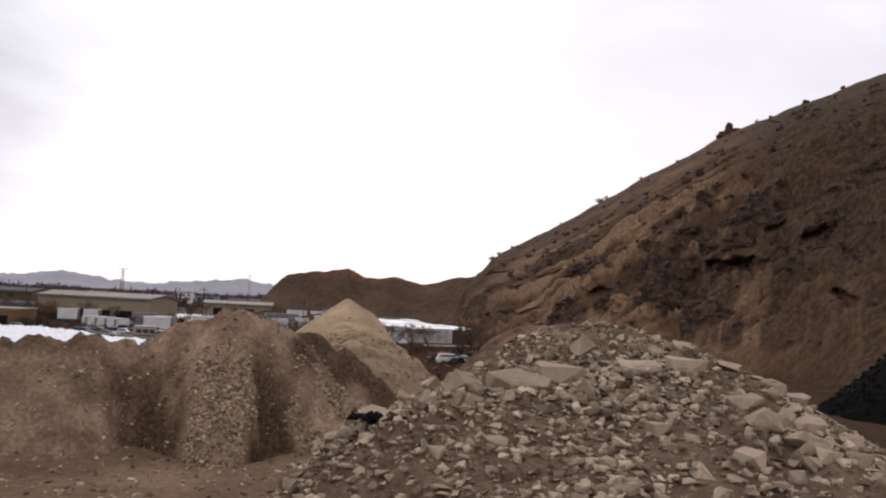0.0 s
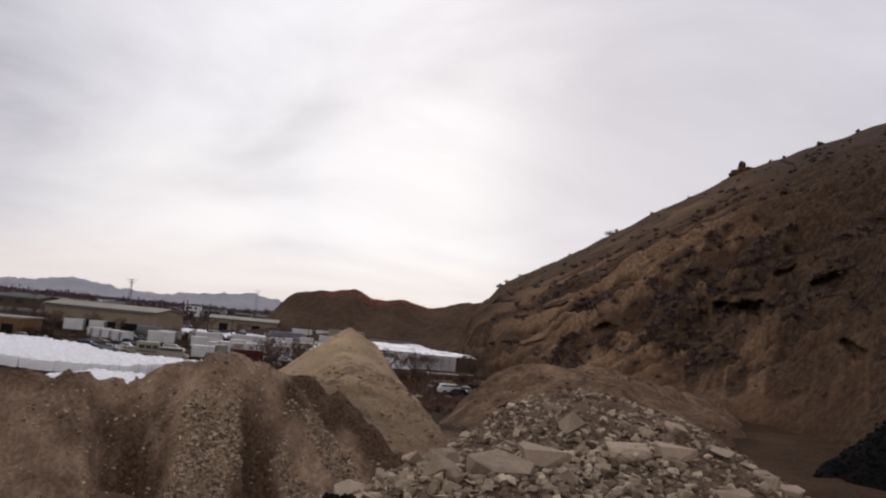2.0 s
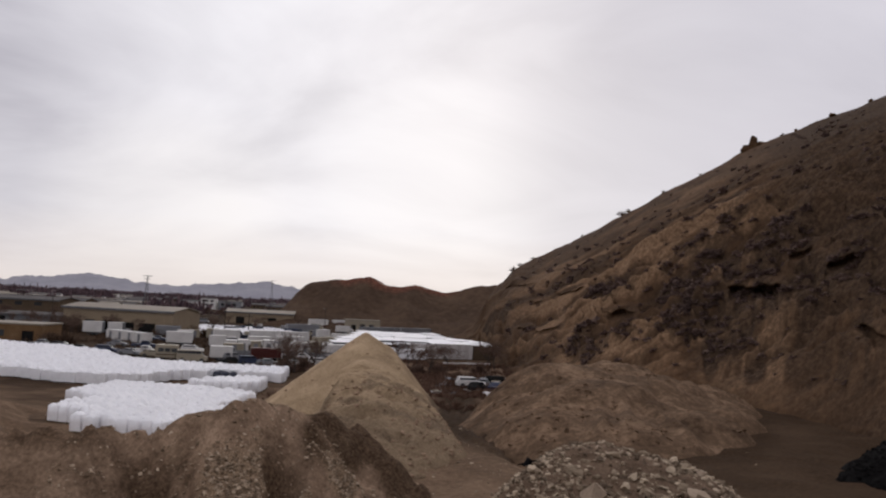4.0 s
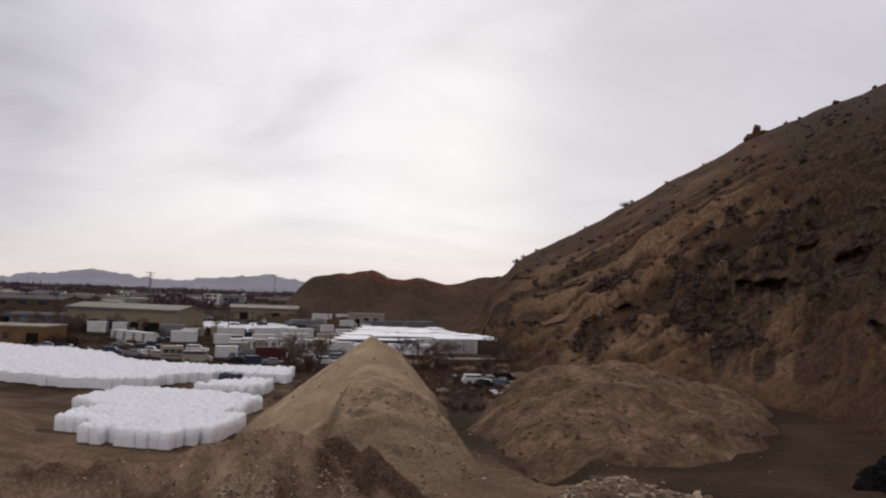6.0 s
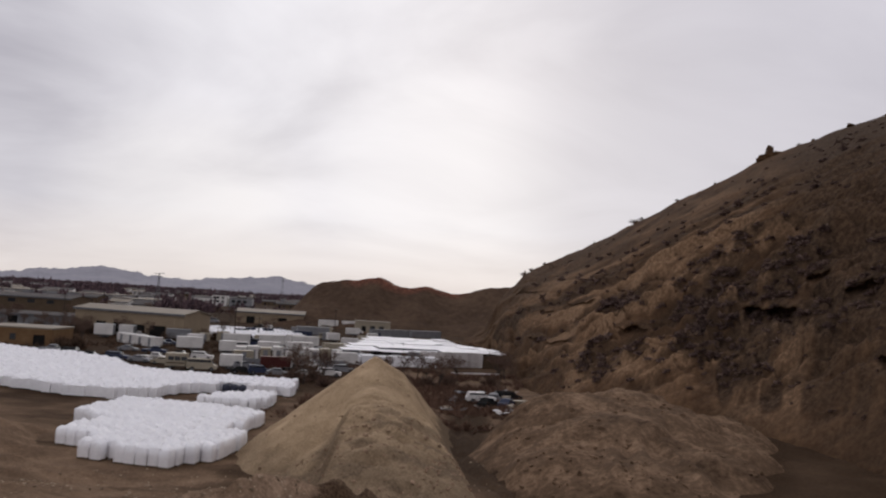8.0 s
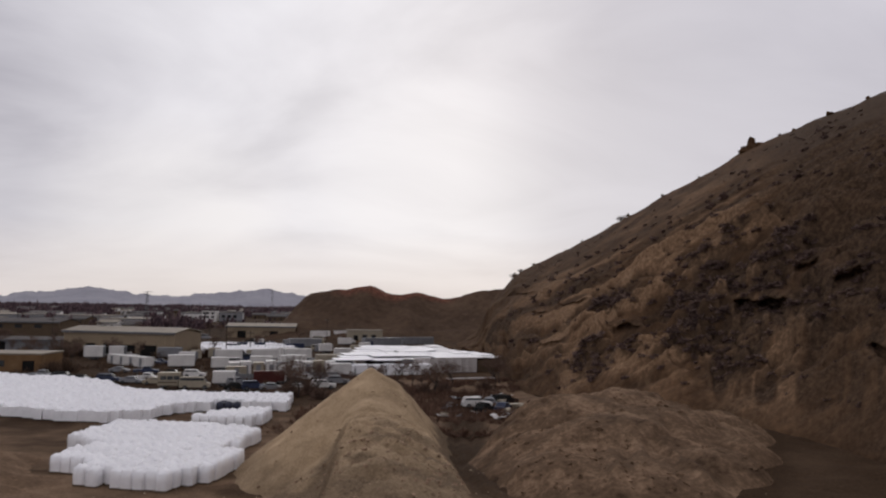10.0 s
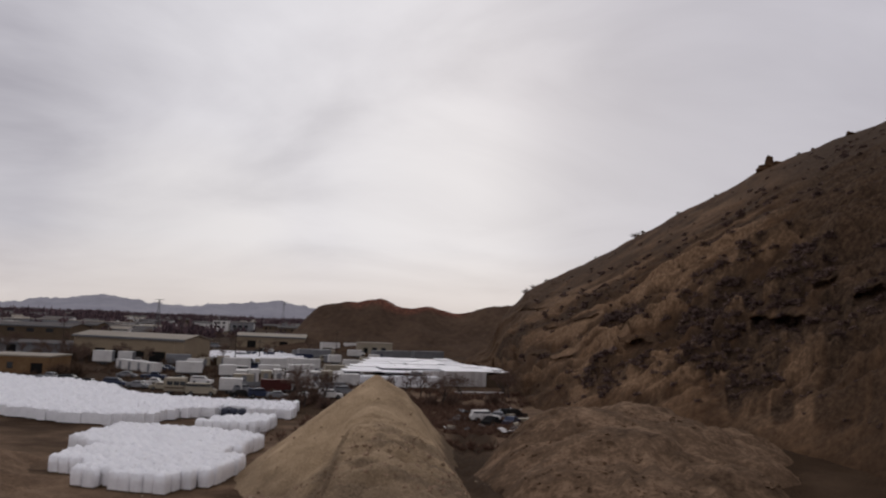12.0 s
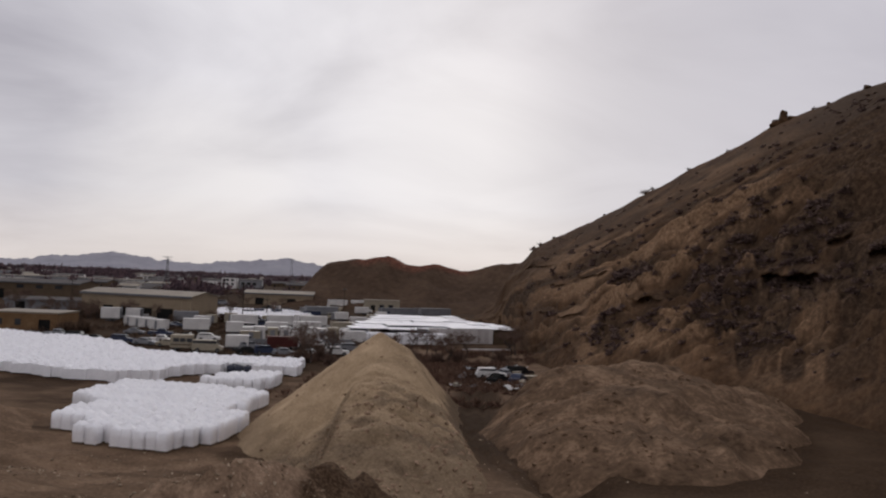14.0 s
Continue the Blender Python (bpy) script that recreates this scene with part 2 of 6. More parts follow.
def many(fn, count, x0, x1, y0, y1, seed):
    """Random spots kept with the chance that fn gives."""
    g = np.random.default_rng(seed)
    xs, ys = [], []
    total = 0
    while total < count:
        x, y = g.uniform(x0, x1, count), g.uniform(y0, y1, count)
        keep = g.random(count) < fn(x, y)
        xs.append(x[keep])
        ys.append(y[keep])
        total += int(keep.sum())
    return np.concatenate(xs)[:count], np.concatenate(ys)[:count], g


def set_mask(me, attribute, fn):
    co = np.empty(len(me.vertices) * 3)
    me.vertices.foreach_get("co", co)
    co = co.reshape(-1, 3)
    a = me.attributes.new(attribute, "FLOAT", "POINT")
    a.data.foreach_set("value", np.clip(fn(co[:, 0], co[:, 1], co[:, 2]), 0, 1).astype(np.float32))


DIRT = surface("dirt", [(0.0868, 0.0553, 0.0348), (0.1583, 0.1032, 0.0658), (0.2519, 0.1678, 0.1083)], 0.25, 3.5, bump=0.8, depth=0.14)
MUD = surface("damp_track", [(0.0256, 0.0156, 0.0094), (0.0448, 0.0269, 0.0154), (0.0713, 0.0424, 0.0241)], 0.4, 5, bump=0.6, depth=0.1)
GROUND = masked("ground_earth", DIRT, MUD, "damp_and_falloff")
# damp sand, also the colour of the shade painted along the scarp
DAMP_SHADED_SAND = surface("damp_and_shaded_sand", [(0.098, 0.0691, 0.0449), (0.1569, 0.112, 0.0721), (0.2222, 0.1597, 0.1038)], 0.5, 6, bump=0.6, depth=0.1)
SAND_DRY = surface("sand", [(0.1965, 0.1375, 0.0821), (0.35, 0.2509, 0.1536), (0.5123, 0.3755, 0.2385)], 0.4, 6, bump=0.55, depth=0.09, spread=0.55)
SAND = masked("sand_dry_and_damp", SAND_DRY, DAMP_SHADED_SAND, "wet_and_shade")
SOIL = surface("bank_soil", [(0.1028, 0.0667, 0.0433), (0.2599, 0.1754, 0.1172), (0.4836, 0.3396, 0.2319)], 0.9, 7, bump=0.9, depth=0.14, spread=0.6)
GRAVEL = surface("spilled_gravel", [(0.1252, 0.0854, 0.0532), (0.2647, 0.1849, 0.1195), (0.4744, 0.3444, 0.2228)], 5, 14, bump=0.8, depth=0.08)
PEBBLE = surface("pale_pebbles", [(0.126, 0.0893, 0.0588), (0.2835, 0.21, 0.1449), (0.483, 0.378, 0.273)], 1.5, 14, bump=0.4, depth=0.02, per_piece=0.6, spread=0.9)
# dark damp soil, also the colour that paints shade into the bank's recesses
DARKSOIL_AND_SHADE = surface("damp_soil_and_shade", [(0.033, 0.0206, 0.0125), (0.0741, 0.0462, 0.0283), (0.1402, 0.0892, 0.0549)], 0.8, 7, bump=0.9, depth=0.14)
BANK = masked("gravel_and_soil", masked("two_soils", SOIL, DARKSOIL_AND_SHADE, "dark_soil_and_shade"), GRAVEL, "gravel")
HILL = surface("hill_earth", [(0.0319, 0.0195, 0.0118), (0.0783, 0.0448, 0.0256), (0.1527, 0.0881, 0.0481)], 0.14, 1.1, bump=0.8, depth=0.4, spread=0.5)
PALE = surface("bare_pale_soil", [(0.1206, 0.0741, 0.0433), (0.2083, 0.1291, 0.076), (0.3333, 0.2089, 0.1244)], 0.2, 1.6, bump=0.5, depth=0.2)
# scrub litter, also the dark colour for painted shading on the hill
SCRUB_AND_SHADING = surface("scrub_litter_and_shading", [(0.0301, 0.0191, 0.0131), (0.0599, 0.0386, 0.0253), (0.1034, 0.066, 0.0407)], 0.3, 1.6, bump=0.8, depth=0.3)
SLOPE = masked("hill_slope", masked("hill_bare", HILL, PALE, "pale"), SCRUB_AND_SHADING, "scrub_and_shading")
MOUND = surface("mound_earth", [(0.055, 0.0345, 0.0215), (0.135, 0.0865, 0.054), (0.285, 0.187, 0.119)], 0.3, 2.2, bump=0.7, depth=0.15, spread=0.5)
FARHILL = surface("far_hill_earth", [(0.0447, 0.0291, 0.0202), (0.0761, 0.0491, 0.0329), (0.1119, 0.0728, 0.0477)], 0.03, 0.3, bump=0.8, depth=1.5)
REDEARTH = surface("red_earth", [(0.06, 0.03, 0.022), (0.10, 0.045, 0.03), (0.15, 0.064, 0.042), (0.20, 0.085, 0.055)], 0.05, 0.6, bump=0.4, depth=0.5)
FARMIX = masked("far_hill_banded", FARHILL, REDEARTH, "red")
STONE = surface("broken_concrete", [(0.084, 0.0596, 0.0418), (0.193, 0.1441, 0.0994), (0.325, 0.2544, 0.1803), (0.5058, 0.4046, 0.2932)], 1.5, 14, bump=0.5, depth=0.02, per_piece=0.5, spread=0.9)
PALESTONE = surface("pale_concrete", [(0.2313, 0.1741, 0.126), (0.3474, 0.267, 0.195), (0.4526, 0.3535, 0.2599)], 1.5, 14, bump=0.5, depth=0.03, per_piece=0.25, spread=0.7)
HEAP = surface("heap_fines", [(0.0712, 0.0464, 0.0298), (0.1396, 0.0931, 0.0626), (0.2565, 0.1792, 0.1239)], 1.6, 11, bump=1.0, depth=0.12, spread=0.6)
BLACK = surface("black_aggregate", [(0.0037, 0.0036, 0.0037), (0.0089, 0.0081, 0.0079), (0.021, 0.0194, 0.018)], 1.5, 8, bump=1.0, depth=0.15)
WRAP = surface("white_film", [(0.80, 0.79, 0.80), (0.88, 0.87, 0.88), (0.93, 0.92, 0.93)], 2.0, 7, rough=0.45, bump=0.35, depth=0.03, specular=0.4, per_piece=0.15)
PALLET = surface("pallet_wood", [(0.09, 0.065, 0.045), (0.17, 0.125, 0.085)], 4, 20)
DARKWRAP = surface("dark_blue_film", [(0.012, 0.014, 0.028), (0.03, 0.034, 0.06)], 2, 7, rough=0.45, specular=0.4)
TANWALL = surface("tan_metal_siding", [(0.231, 0.1774, 0.1182), (0.301, 0.2311, 0.1561)], 0.3, 3, rough=0.7, bump=0.1)
TANROOF = surface("pale_tan_roof", [(0.2165, 0.1812, 0.1384), (0.2886, 0.2475, 0.1929)], 0.2, 2, rough=0.6, bump=0.1)
BROWNWALL = surface("brown_plaster", [(0.085, 0.0595, 0.0391), (0.1275, 0.0918, 0.0612)], 0.4, 4, rough=0.85, bump=0.2)
RUSTWALL = surface("rust_stained_wall", [(0.10, 0.058, 0.03), (0.17, 0.10, 0.052), (0.24, 0.155, 0.085)], 0.35, 3, rough=0.85, bump=0.2, spread=0.7)
GREYROOF = surface("grey_roofing", [(0.0892, 0.0808, 0.0765), (0.1445, 0.1318, 0.1249)], 0.3, 4, rough=0.85, bump=0.2)
WHITE = surface("weathered_white_paint", [(0.45, 0.429, 0.4158), (0.62, 0.5948, 0.567), (0.72, 0.6922, 0.6615)], 0.4, 3, rough=0.55, bump=0.1)
CREAM = surface("cream_paint", [(0.264, 0.2244, 0.1628), (0.3608, 0.3124, 0.2376)], 0.4, 3, rough=0.5, bump=0.1)
GREYPAINT = surface("grey_paint", [(0.153, 0.153, 0.162), (0.243, 0.243, 0.252)], 0.4, 3, rough=0.5, bump=0.1)
REDPAINT = surface("dull_red_paint", [(0.056, 0.014, 0.0123), (0.0896, 0.0224, 0.0179)], 0.5, 4, rough=0.6, bump=0.1)
BLUEPAINT = surface("dark_blue_paint", [(0.018, 0.024, 0.05), (0.03, 0.04, 0.08)], 0.5, 4, rough=0.5, bump=0.1)
# near-black colour that stands for the shade inside openings
DARK = surface("opening_shade", [(0.012, 0.011, 0.011), (0.02, 0.019, 0.018)], 0.5, 4, rough=0.8, bump=0.1)
GLASS = surface("dark_window_glass", [(0.02, 0.022, 0.026), (0.03, 0.032, 0.036)], 0.5, 4, rough=0.12, bump=0, specular=0.5)
TYRE = surface("tyre_rubber", [(0.012, 0.012, 0.012), (0.025, 0.024, 0.023)], 2, 10, rough=0.9)
TARP = surface("pale_grey_tarp", [(0.36, 0.33, 0.312), (0.504, 0.468, 0.444), (0.6, 0.564, 0.54)], 0.35, 3, rough=0.7, bump=0.4, depth=0.1, spread=0.7)
STEEL = surface("grey_steel", [(0.10, 0.10, 0.105), (0.16, 0.16, 0.165)], 1, 8, rough=0.6, bump=0.1)
POLEWOOD = surface("pole_wood", [(0.035, 0.027, 0.022), (0.07, 0.055, 0.045)], 1, 8, stretch=(1, 1, 0.1))
BARK = surface("grey_bark", [(0.049, 0.0392, 0.0336), (0.098, 0.0784, 0.0672)], 1, 8)
TWIG = surface("bare_twigs", [(0.096, 0.0648, 0.0513), (0.18, 0.1188, 0.0909)], 0.3, 2, per_piece=0.3)
REDBRUSH = surface("reddish_weeds", [(0.0728, 0.0438, 0.0324), (0.1378, 0.081, 0.0583), (0.2106, 0.1296, 0.0907)], 0.2, 2, per_piece=0.5, spread=0.8)
BRUSH = surface("dry_brush", [(0.0539, 0.0354, 0.0256), (0.0995, 0.065, 0.0463), (0.1762, 0.1142, 0.0736)], 0.2, 2, per_piece=0.5, spread=0.8)
HILLBRUSH = surface("purple_brown_brush", [(0.0706, 0.0482, 0.0444), (0.1235, 0.0853, 0.0753), (0.1999, 0.1397, 0.1142)], 0.2, 2, per_piece=0.5, spread=0.8)
WOODS = surface("winter_woods", [(0.0689, 0.0486, 0.0556), (0.1136, 0.0794, 0.0881), (0.1635, 0.1101, 0.115)], 0.01, 0.08, per_piece=0.7, bump=0)
# distance haze is mixed straight into the mountains' base colour
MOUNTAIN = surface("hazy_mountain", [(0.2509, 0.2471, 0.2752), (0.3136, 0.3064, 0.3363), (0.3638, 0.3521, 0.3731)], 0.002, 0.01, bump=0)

# ------------------------------------------------------------------ the lie of the land


TRACK_Y = (30, 46, 54, 60, 77, 100, 125)
TRACK_X = (10.0, 4.4, 2.4, 1.2, 0.3, 0.4, 0.6)
MOUND_FOOT = [(2.2, 79), (2.6, 70), (3.2, 62), (4.4, 55), (6.6, 50.4), (10.2, 48.0), (14.0, 48.2), (17.6, 50.6), (21.0, 55.4), (23.6, 60), (25.4, 66), (28.5, 72), (30, 80), (24, 86), (14, 88), (6, 85)]


def outline_depth(x, y, outline):
    """Distance to an outline, positive inside it."""
    x, y = np.asarray(x, float), np.asarray(y, float)
    near, hit = np.full(x.shape, 1e9), np.zeros(x.shape, bool)
    for (ax, ay), (bx, by) in zip(outline, outline[1:] + outline[:1]):
        dx, dy = bx - ax, by - ay
        k = np.clip(((x - ax) * dx + (y - ay) * dy) / (dx * dx + dy * dy), 0, 1)
        near = np.minimum(near, np.hypot(x - ax - k * dx, y - ay - k * dy))
        if dy:
            hit ^= ((ay > y) != (by > y)) & (x < dx * (y - ay) / dy + ax)
    return np.where(hit, near, -near)


def track_floor(y):
    """Height of the wheel track that runs down between the sand and the tipped earth."""
    return np.interp(y, (44, 54, 62, 72, 85, 100, 118), (4.2, 3.6, 2.9, 2.0, 1.0, 0.4, 0.0))


def ground_z(x, y):
    """Height of the bare ground: the pit's upper bench, the lower yard, the quarry floor by the hill."""
    x, y = np.asarray(x, float), np.asarray(y, float)
    left = 4.3 * smooth(60, 34, y + 0.10 * x)
    right = 4.1 * smooth(3, 9, x) * smooth(112, 66, y) + 4.0 * smooth(4, 30, x) * smooth(150, 100, y) * smooth(66, 112, y)
    z = left + (track_floor(y) * smooth(42, 46, y) + 4.3 * smooth(46, 42, y) - left) * smooth(-13, -2, x) * smooth(134, 110, y)
    z = z + (right - z) * smooth(2.5, 8, x) * smooth(38, 48, y)
    z = z + 1.3 * smooth(-24, -46, x) * smooth(50, 62, y) * smooth(84, 68, y)
    rough = smooth(190, 90, np.hypot(x, y))
    near_foot = smooth(7, 1, np.abs(outline_depth(x, y, MOUND_FOOT)))
    z = z + rough * (1 - 0.6 * near_foot) * (0.55 * fbm(x * 0.10, y * 0.10, 4, 3) + 0.26 * fbm(x * 0.5, y * 0.5, 4, 5))
    z = z + smooth(-5, -10, x) * smooth(34, 40, y) * smooth(70, 60, y) * (0.5 * fbm(x * 0.28, y * 0.4, 4, 12, 0.6) + 0.25 * np.abs(fbm(x * 0.8, y * 0.8, 3, 13)))
    off = np.abs(x - np.interp(y, TRACK_Y, TRACK_X) + 0.3 * fbm(y * 0.2, x * 0, 2, 6))
    track = smooth(3.0, 0.8, off) * smooth(38, 50, y) * smooth(125, 105, y)
    z = z - 0.15 * track - 0.38 * track * smooth(0.5, 0.15, np.abs(off - 0.95)) + 0.1 * track * smooth(0.35, 0.1, np.abs(off - 1.6))
    flat = smooth(-16, -20, x) * smooth(60, 64, y)
    return z * (1 - flat * smooth(1.6, 0.2, np.abs(z))) + 0.0


def ridge_z(x, y, crest, slope, wobble=0.0, seed=0, scale=0.12, round_off=0.5):
    """A heap whose sides fall from a crest of (x, y, z) points at one slope."""
    x, y = np.asarray(x, float), np.asarray(y, float)
    best = np.full(x.shape, -50.0)
    bend = 1 + wobble * fbm(x * scale, y * scale, 4, seed)
    for (ax, ay, az_), (bx, by, bz_) in zip(crest[:-1], crest[1:]):
        dx, dy = bx - ax, by - ay
        s = np.clip(((x - ax) * dx + (y - ay) * dy) / (dx * dx + dy * dy), 0, 1)
        d = np.hypot(x - ax - s * dx, y - ay - s * dy)
        d = np.sqrt(d * d + round_off * round_off) - round_off
        best = np.maximum(best, az_ + s * (bz_ - az_) - slope * d * bend)
    return best


def axis_points(lo, hi, step, far_lo, far_hi, growth=1.17):
    mid = list(np.arange(lo, hi + step / 2, step))
    left, right, d = [], [], step
    p = lo
    while p > far_lo:
        d *= growth
        p -= d
        left.append(p)
    p, d = hi, step
    while p < far_hi:
        d *= growth
        p += d
        right.append(p)
    return np.array(left[::-1] + mid + right)


gx, gy = axis_points(-50, 45, 0.55, -4600, 4600), axis_points(-12, 125, 0.6, -4600, 4600)
GX, GY = np.meshgrid(gx, gy)
ground = new("ground", grid_mesh("ground", GX, GY, ground_z(GX, GY), GROUND))
tagged(ground, "bare brown earth floor of a quarry yard with wheel ruts", "ground", kind="structure")


def damp_and_falloff(x, y, z):
    lane = smooth(4.0, 1.5, np.abs(x - np.interp(y, TRACK_Y, TRACK_X) + 0.8 * fbm(x * 0.2, y * 0.2, 3, 9))) * smooth(40, 52, y) * smooth(150, 118, y)
    foot = smooth(-7, -1, outline_depth(x, y, MOUND_FOOT) + 1.5 * fbm(x * 0.2, y * 0.2, 3, 7)) * smooth(2, 6, x)
    # muddy road; its wide dark cover also paints lens falloff on the right
    road_and_falloff = smooth(4, 12, x + 2 * fbm(x * 0.1, y * 0.1, 3, 4)) * smooth(26, 36, y + 0.5 * x) * smooth(100, 84, y) * 0.85
    yard = smooth(108, 128, y) * (0.7 - 0.75 * smooth(-22, -14, x) * smooth(172, 160, y)) + smooth(-18, -30, x) * smooth(66, 90, y) * 0.45
    patches = 0.9 * smooth(-0.15, 0.25, fbm(x * 0.07, y * 0.12, 5, 10, 0.6)) * smooth(-8, -16, x) * smooth(30, 44, y) * smooth(125, 105, y)
    return np.maximum(np.maximum(np.maximum(lane, foot), road_and_falloff), np.maximum(yard, patches)) + 0.35 * fbm(x * 0.15, y * 0.15, 4, 8)


set_mask(ground.data, "damp_and_falloff", damp_and_falloff)

# the hillside: a quarried face below, a grassy slope above; stations are azimuth, foot (distance, height), brow (distance, height)
HILL_STATIONS = np.array([
    (-9, 330, -3.0, 385, -3.0), (-1, 250, -2.0, 330, -2.0), (1.2, 205, -0.5, 300, 6.0), (2.4, 180, 0.0, 290, 20.0), (4, 150, 0.5, 274, 28.8), (8, 115, 2.5, 240, 35.4), (12, 101, 3.6, 216, 41.8),
    (16, 91, 4.0, 205, 48.2), (21, 83, 4.2, 200, 57.2), (26, 74, 4.2, 202, 64.4), (31, 62, 4.2, 200, 69.6), (45, 48, 4.2, 180, 72.0), (75, 40, 4.2, 160, 72.0)])
# undercut ledges: azimuth from and to, height, depth of the hollow, its thickness, climb along the span
LEDGES = [(19.7, 23.4, 17.6, 5.0, 2.2, 0.0), (19.2, 20.3, 20.4, 3.0, 1.3, 0.3), (23.6, 25.4, 21.8, 1.4, 0.6, 0.8), (26.0, 28.6, 20.4, 2.2, 0.6, 0.9), (11.0, 13.4, 13.2, 2.0, 0.7, 0.4), (5.0, 6.6, 14.5, 1.8, 0.8, 0.8), (3.2, 5.6, 20.0, 1.8, 0.7, 0.6), (4.2, 7.8, 9.0, 1.8, 0.7, 0.4), (7.0, 9.6, 17.0, 1.8, 0.7, 1.2), (28.0, 30.0, 13.0, 1.8, 0.6, -0.6)]


def lift(v):
    """Height up the slope, 0 to 1, quick over the steep foot and slow towards the brow."""
    return 1 - (1 - np.clip(v, 0, 1)) ** 2.6


def slant(a, v):
    """The same, skewed so that streaks climb along the slope."""
    return lift(v) - 0.034 * (a - 15) * (1 - lift(v))


def flutes(a, v):
    """Rain-cut ribs of the lower face, narrow at the top and spreading below."""
    skew = a * 0.8 - v * 5.0 + 1.2 * fbm(a * 0.5, v * 9, 3, 31)
    return np.abs(fbm(skew, v * 5, 4, 39)) * smooth(0.02, 0.06, v) * smooth(0.30, 0.16, v + 0.06 * fbm(a * 0.7, v * 4, 2, 40)) * smooth(13, 19, a)


def bushy(a, v):
    """Where brush grows on the hillside, 0 to 1."""
    u = lift(v)
    clump = fbm(a * 0.42, slant(a, v) * 12, 5, 95, 0.62)
    band = smooth(0.10, 0.22, u) * smooth(0.80, 0.52, u) * smooth(3, 9, a)
    bare = smooth(20, 23, a) * smooth(0.40, 0.30, u)
    return smooth(0.0, 0.28, clump + 0.06 * band - 0.05) * (0.25 + 0.75 * band) * smooth(0.05, 0.14, u) * (1 - 0.7 * smooth(0.74, 0.95, u)) * (1 - 0.85 * bare)


def trails(a, v):
    """Narrow terraces that run along the slope."""
    t, w = 0.0 * a, lift(v)
    for at, tilt, a0, a1, wide in ((0.87, 0.004, 15, 30, 0.014), (0.76, 0.006, 9, 21, 0.012), (0.66, 0.007, 17, 29, 0.010), (0.55, 0.006, 5, 15, 0.014), (0.40, 0.004, 3, 12, 0.014)):
        mid = at + tilt * (a - 18) + 0.025 * fbm(a * 0.5, a * 0 + at * 9, 3, 32)
        t = np.maximum(t, np.exp(-((w - mid) / wide) ** 2) * smooth(a0, a0 + 2, a) * smooth(a1, a1 - 2, a))
    return t


def hill_point(a, v):
    """A point of the hillside at azimuth a (degrees), v from 0 at the foot to 1 at the brow, on to 2 down the far side."""
    s = HILL_STATIONS
    broken = a + 0.6 * fbm(v * 7 + a * 0.3, a * 0.6, 4, 48, 0.6) * smooth(9, 4, a)
    fr, fz, br, bz = (np.interp(broken, s[:, 0], s[:, k]) for k in (1, 2, 3, 4))
    up = np.clip(v, 0, 1)
    r = fr + (br - fr) * v
    # steeper cut face in the lowest quarter, easing towards the brow
    shape = 0.62 * up + 0.38 * (1 - (1 - up) ** 2.6)
    z = fz - 1.0 + (bz - fz + 1.0) * shape
    level = z
    z = np.where(v > 1, bz - np.clip(v - 1, 0, 1) ** 1.3 * 26, z)
    x, y = 0.2 + r * np.sin(np.radians(a)), 2.0 + r * np.cos(np.radians(a))
    # bedding: each layer stands out a little over the one below
    layer = level * 0.26 + 0.9 * fbm(x * 0.03, y * 0.03, 3, 33) + 0.25 * fbm(x * 0.15, y * 0.15, 2, 34)
    outcrop = smooth(-0.1, 0.35, fbm(x * 0.035, level * 0.09, 3, 35)) * smooth(0.04, 0.12, v) * smooth(0.7, 0.5, v)
    r = r + 2.6 * (0.5 - layer % 1.0) * outcrop
    calm = 0.0 * a
    for a0, a1, top, deep, thick, climb in LEDGES:
        edge = top + climb * (a - a0) / (a1 - a0) + 0.9 * fbm(a * 1.3, a * 0 + top, 4, 36)
        thin = thick * (0.55 + 0.45 * np.sin(np.clip((a - a0) / (a1 - a0), 0, 1) * 3.14) + 0.5 * fbm(a * 2.2, a * 0 - top, 3, 46))
        span = smooth(a0, a0 + 0.5, a) * smooth(a1, a1 - 0.7, a)
        calm = np.maximum(calm, smooth(a0 - 0.5, a0, a) * smooth(a1 + 0.5, a1, a) * smooth(edge - thin - 1.2, edge - thin, level) * smooth(edge + 2.5, edge + 1.0, level))
        r = r + deep * span * smooth(edge - thin - 1.0, edge - thin * 0.6, level) * (level < edge)
        r = r - 0.6 * span * (level >= edge) * smooth(edge + 2.0, edge, level)
    x, y = 0.2 + r * np.sin(np.radians(a)), 2.0 + r * np.cos(np.radians(a))
    along = np.hypot(x - 30, y - 20)
    body = smooth(0.0, 0.12, v) * (1 - 0.85 * smooth(0.62, 0.92, lift(v)))
    # gullies run down the slope, ledges run along it
    gully = fbm(along * 0.055 + 1.5 * fbm(x * 0.03, y * 0.03, 2, 31), v * 2.0, 4, 21)
    fine = fbm(along * 0.30, z * 0.10 + r * 0.02, 4, 23)
    ledge = fbm(a * 0.20, slant(a, v) * 11, 4, 27)
    shelf = fbm(a * 0.15, slant(a, v) * 24, 4, 28, 0.6)
    knob = fbm(a * 0.75, slant(a, v) * 20, 4, 26)
    amount = (1.2 * gully + 0.4 * fine + 4.2 * ledge + 2.6 * shelf + 1.8 * knob + (1.3 + 2.2 * smooth(9, 3, a)) * fbm(x * 0.10, y * 0.10, 4, 30, 0.6) - 3.2 * flutes(a, v)) * body * np.clip(r / 110, 0.5, 1.5)
    amount = amount + 1.3 * trails(a, v) - 1.3 * trails(a, v + 0.012) + 0.45 * fbm(x * 0.22, y * 0.22, 4, 29) * smooth(0.6, 0.9, v)
